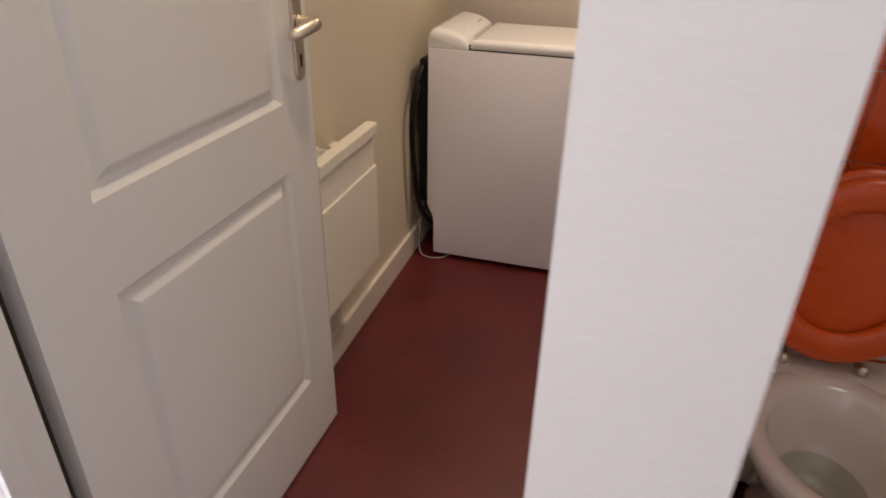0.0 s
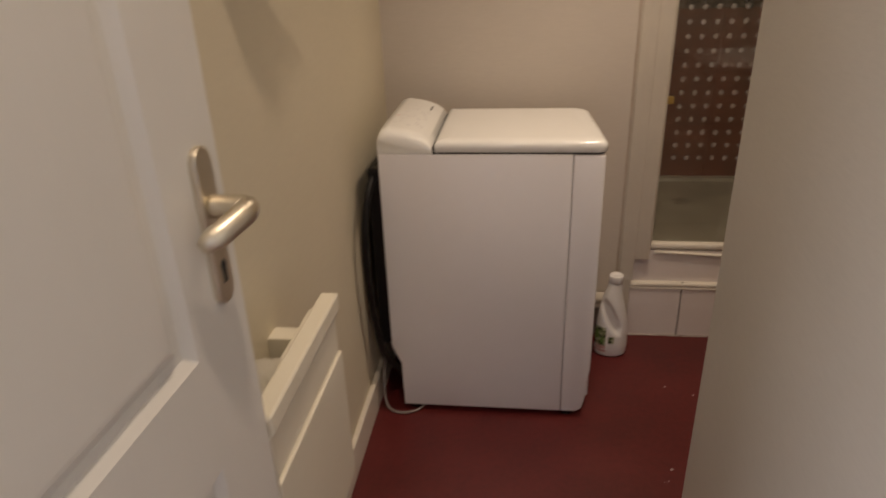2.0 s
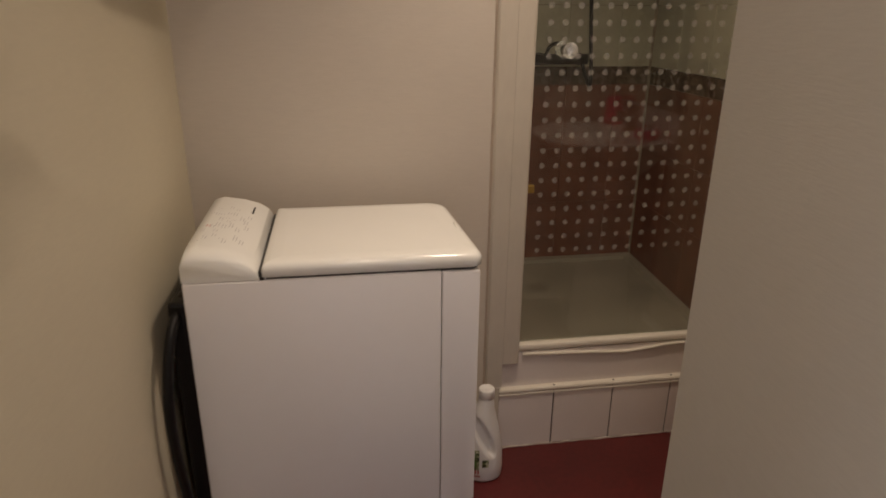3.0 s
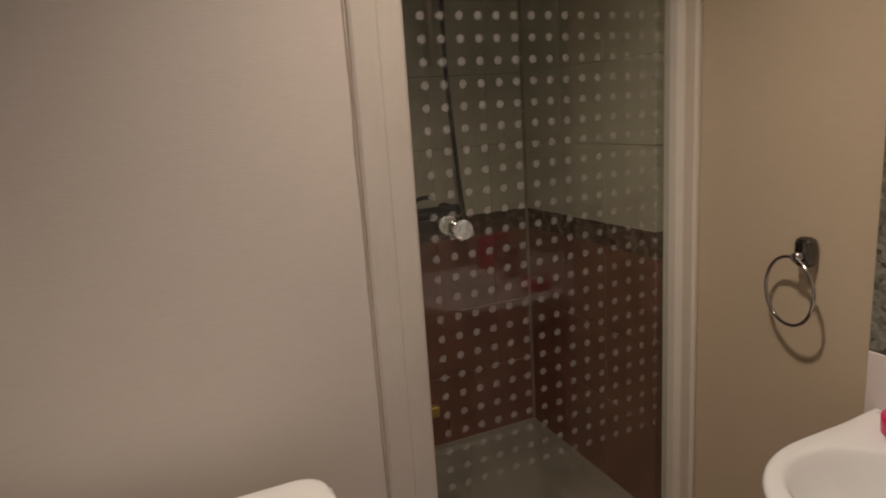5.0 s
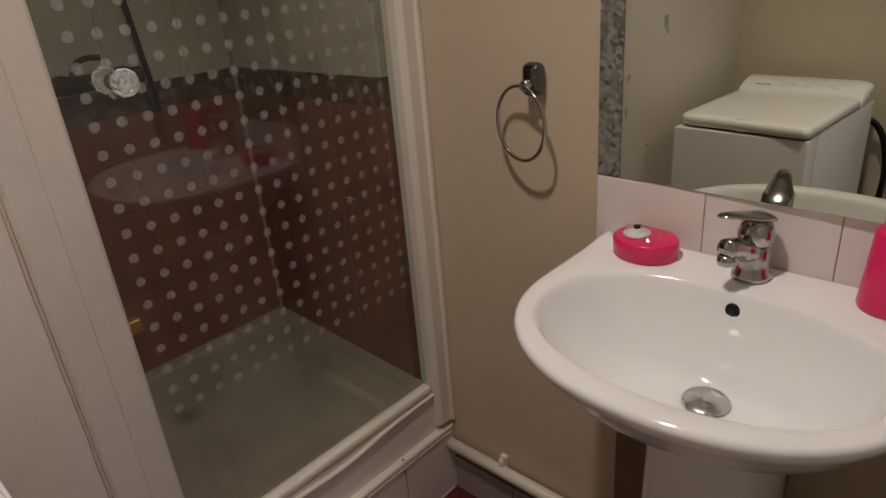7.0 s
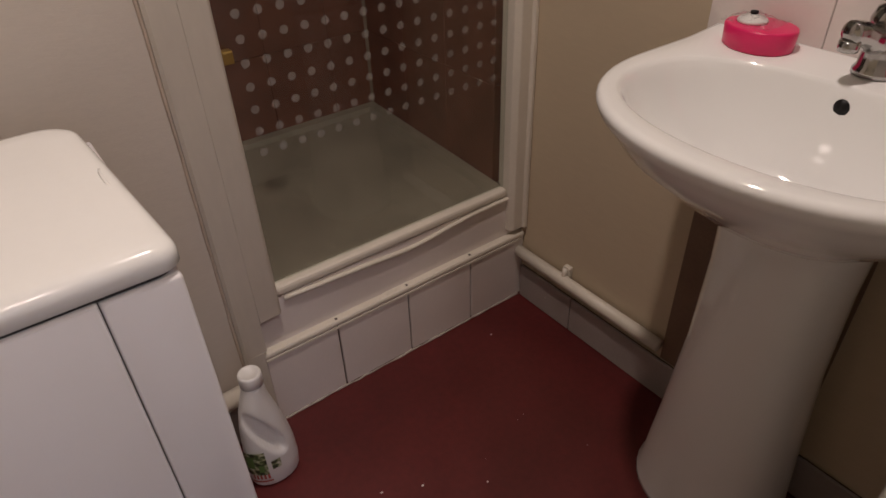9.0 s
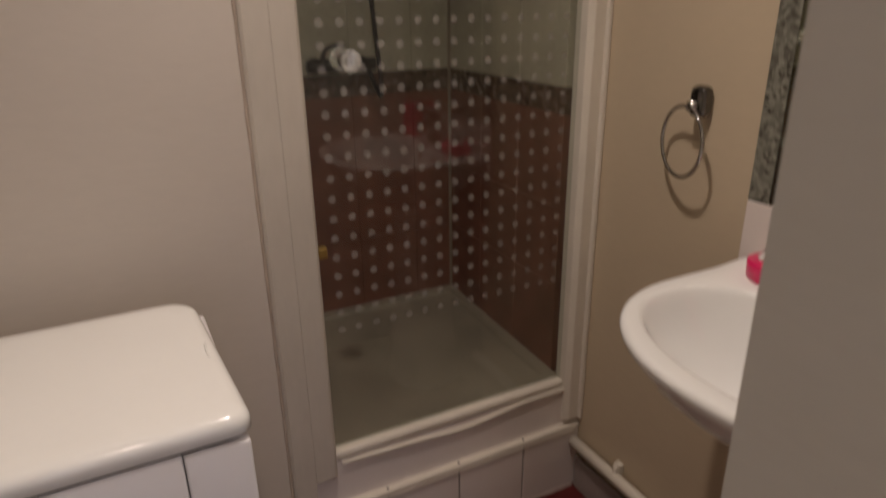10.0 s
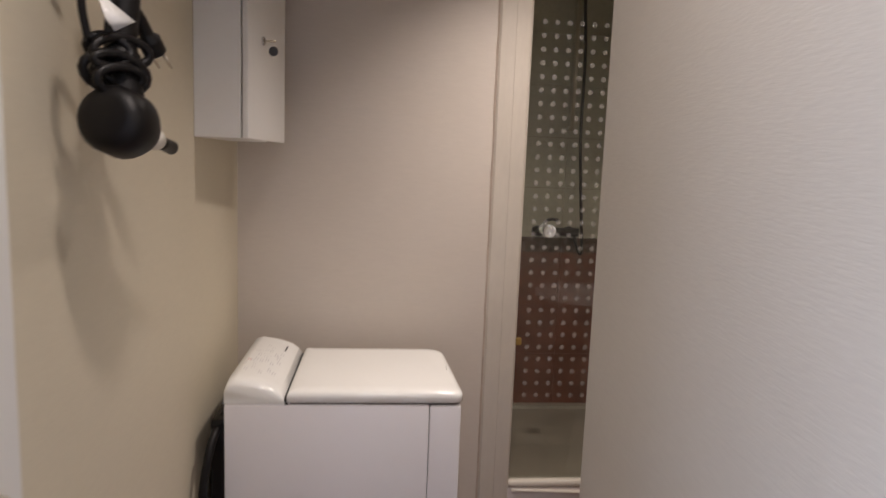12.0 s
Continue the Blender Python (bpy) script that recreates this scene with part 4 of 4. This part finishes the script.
def hair_dryer():
    h = thing("hair_dryer", (0.10, 1.85, 1.5), "black hair dryer hanging by its cord from a wall hook", "hair dryer")
    part("hook", tube(arc([(WX, 1.83, 1.72), (WX + 0.03, 1.83, 1.715), (WX + 0.05, 1.83, 1.73)]), 0.005), "white_plastic", h)
    # barrel seen end-on, nozzle towards the room's back
    a0, a1 = Vector((0.118, 1.775, 1.508)), Vector((0.145, 2.02, 1.462))
    d = (a1 - a0).normalized()
    cuts = ((0.0, 0.024), (0.003, 0.037), (0.018, 0.045), (0.055, 0.046), (0.080, 0.036), (0.100, 0.026))
    part("barrel", tube([a0 + d * s for s, _ in cuts], [r for _, r in cuts], 24), "black", h)
    part("nozzle_ring", tube([a0 + d * 0.099, a0 + d * 0.125, a0 + d * 0.147], [0.025, 0.019, 0.014], 20), "cloth", h, "milky plastic nozzle ring")
    part("nozzle", tube([a0 + d * 0.145, a0 + d * 0.165, a0 + d * 0.197], [0.014, 0.010, 0.011], 20), "black", h)
    part("grip", tube(arc([a0 + d * 0.055 + Vector((0, 0, 0.03)), Vector((0.115, 1.84, 1.60)), Vector((0.118, 1.85, 1.69)), Vector((0.115, 1.85, 1.76))]), [0.024] * 6 + [0.021] * 13, 18), "black", h)
    cord = []
    for k in range(150):
        a = k / 149 * 2 * math.pi * 9
        cord.append((0.117 + 0.011 * math.sin(a * 0.31) + 0.019 * math.cos(a), 1.82 + 0.022 * math.cos(a) + 0.02 * math.sin(a * 0.37), 1.575 + 0.016 * math.sin(a) + 0.022 * math.sin(a * 0.23)))
    part("cord", tube(cord, 0.0062, 8), "black", h)
    part("cord_loop", tube(arc([(0.095, 1.79, 1.60), (0.092, 1.78, 1.65), (0.098, 1.79, 1.695), (0.112, 1.82, 1.68), (0.110, 1.81, 1.61)]), 0.005, 8), "black", h)
    pl = part("plug", tube(arc([(0.112, 1.83, 1.672), (0.128, 1.86, 1.650), (0.136, 1.885, 1.622), (0.140, 1.90, 1.606)]), [0.011] * 6 + [0.010] * 6 + [0.016] * 7, 14), "black", h)
    for s in (-0.009, 0.009):
        part("pin", tube([(0.141 + s, 1.903, 1.604), (0.148 + s, 1.920, 1.588)], 0.0024, 8), "metal", pl)
    part("tag", rings([[(0.108 + k * 0.001, 1.785, 1.660), (0.120 + k * 0.001, 1.786, 1.652), (0.150 + k * 0.001, 1.795, 1.628), (0.128 + k * 0.001, 1.788, 1.614), (0.118 + k * 0.001, 1.785, 1.628)] for k in (0, 1)]), "cabinet", h, "white paper tag on the cord")


def toilet():
    t = thing("toilet", (1.27, 1.4, 0.0), "white toilet with raised orange-red seat and lid", "toilet")
    cx = 1.30
    N = 36

    def el(cy, a, c, z, p=1.0):
        return [(cx + a * math.cos(k * 2 * math.pi / N), cy + c * math.sin(k * 2 * math.pi / N), z) for k in range(N)]
    part("bowl", rings([el(1.45, 0.10, 0.17, 0.0), el(1.45, 0.095, 0.16, 0.08), el(1.42, 0.10, 0.17, 0.2), el(1.38, 0.15, 0.20, 0.32), el(1.36, 0.185, 0.225, 0.39), el(1.36, 0.185, 0.225, 0.405), el(1.36, 0.175, 0.215, 0.412),
                        el(1.355, 0.145, 0.175, 0.408), el(1.355, 0.135, 0.165, 0.39), el(1.36, 0.115, 0.14, 0.31), el(1.38, 0.07, 0.08, 0.22)]), "toilet_ceramic", t)
    part("water", rings([el(1.37, 0.09, 0.11, 0.263), el(1.37, 0.085, 0.105, 0.265)]), "glass", t)
    part("deck", box(cx - 0.17, cx + 0.17, 1.54, 1.66, 0.36, 0.412, 0.015, 3), "toilet_ceramic", t)
    part("tank", box(cx - 0.18, cx + 0.18, 1.66, 1.825, 0.40, 0.62, 0.02, 3), "toilet_ceramic", t)
    part("tank_base", box(cx - 0.12, cx + 0.12, 1.6, 1.825, 0.0, 0.41, 0.02, 3), "toilet_ceramic", t)

    def up(a, c, z, y):
        return [(cx + a * math.cos(k * 2 * math.pi / N), y, z + c * math.sin(k * 2 * math.pi / N)) for k in range(N)]
    part("lid", rings([up(0.175, 0.205, 0.655, 1.60), up(0.19, 0.22, 0.655, 1.604), up(0.19, 0.22, 0.655, 1.616), up(0.175, 0.205, 0.655, 1.622)]), "orange", t, "orange-red toilet lid, raised")
    part("seat", rings([up(0.185, 0.215, 0.65, 1.594), up(0.185, 0.215, 0.65, 1.580), up(0.175, 0.205, 0.65, 1.572), up(0.13, 0.155, 0.65, 1.574), up(0.12, 0.145, 0.65, 1.582), up(0.12, 0.145, 0.65, 1.594)], False), "orange", t, "orange-red toilet seat, raised")
    for s in (-0.08, 0.08):
        part("seat_hinge", tube([(cx + s, 1.575, 0.425), (cx + s, 1.61, 0.425)], 0.012), "metal", t)


def toilet_wall():
    tw = structure("toilet_back_wall", box(0.946, RX - 0.001, 1.838, 1.8445, 0.0, 1.7), "trim", "light grout behind the orange tiles")
    for i in range(4):
        for j in range(8):
            x0, z0 = 0.95 + 0.176 * i, 0.012 + 0.2 * j
            part("wall_tile", box(x0, x0 + 0.173, 1.831, 1.8378, z0, z0 + 0.197, 0.001, 1), "orange_tile", tw)


def specks():
    bm = bmesh.new()
    rnd = random.Random(9)
    for k in range(20):
        x, y = rnd.uniform(0.85, 1.5), rnd.uniform(1.98, 2.95)
        r = rnd.choice((0.0010, 0.0013, 0.0018, 0.0035))
        vs = [bm.verts.new((x + r * rnd.uniform(0.6, 1.4) * math.cos(a), y + r * rnd.uniform(0.4, 1.0) * math.sin(a), 0.0006)) for a in (0, 1.3, 2.6, 3.9, 5.1)]
        bm.faces.new(vs)
    tagged(part("lint", bm, "white_plastic", None, "tiny pale lint and crumbs on the red floor"), category="dirt", kind="stuff")


skirtings()
pipes()
door()
heater()
washing_machine()
bottle()
wall_cabinet()
towel_ring()
mirror()
basin()
behind_pedestal()
hair_dryer()
toilet()
specks()
shower()
toilet_wall()
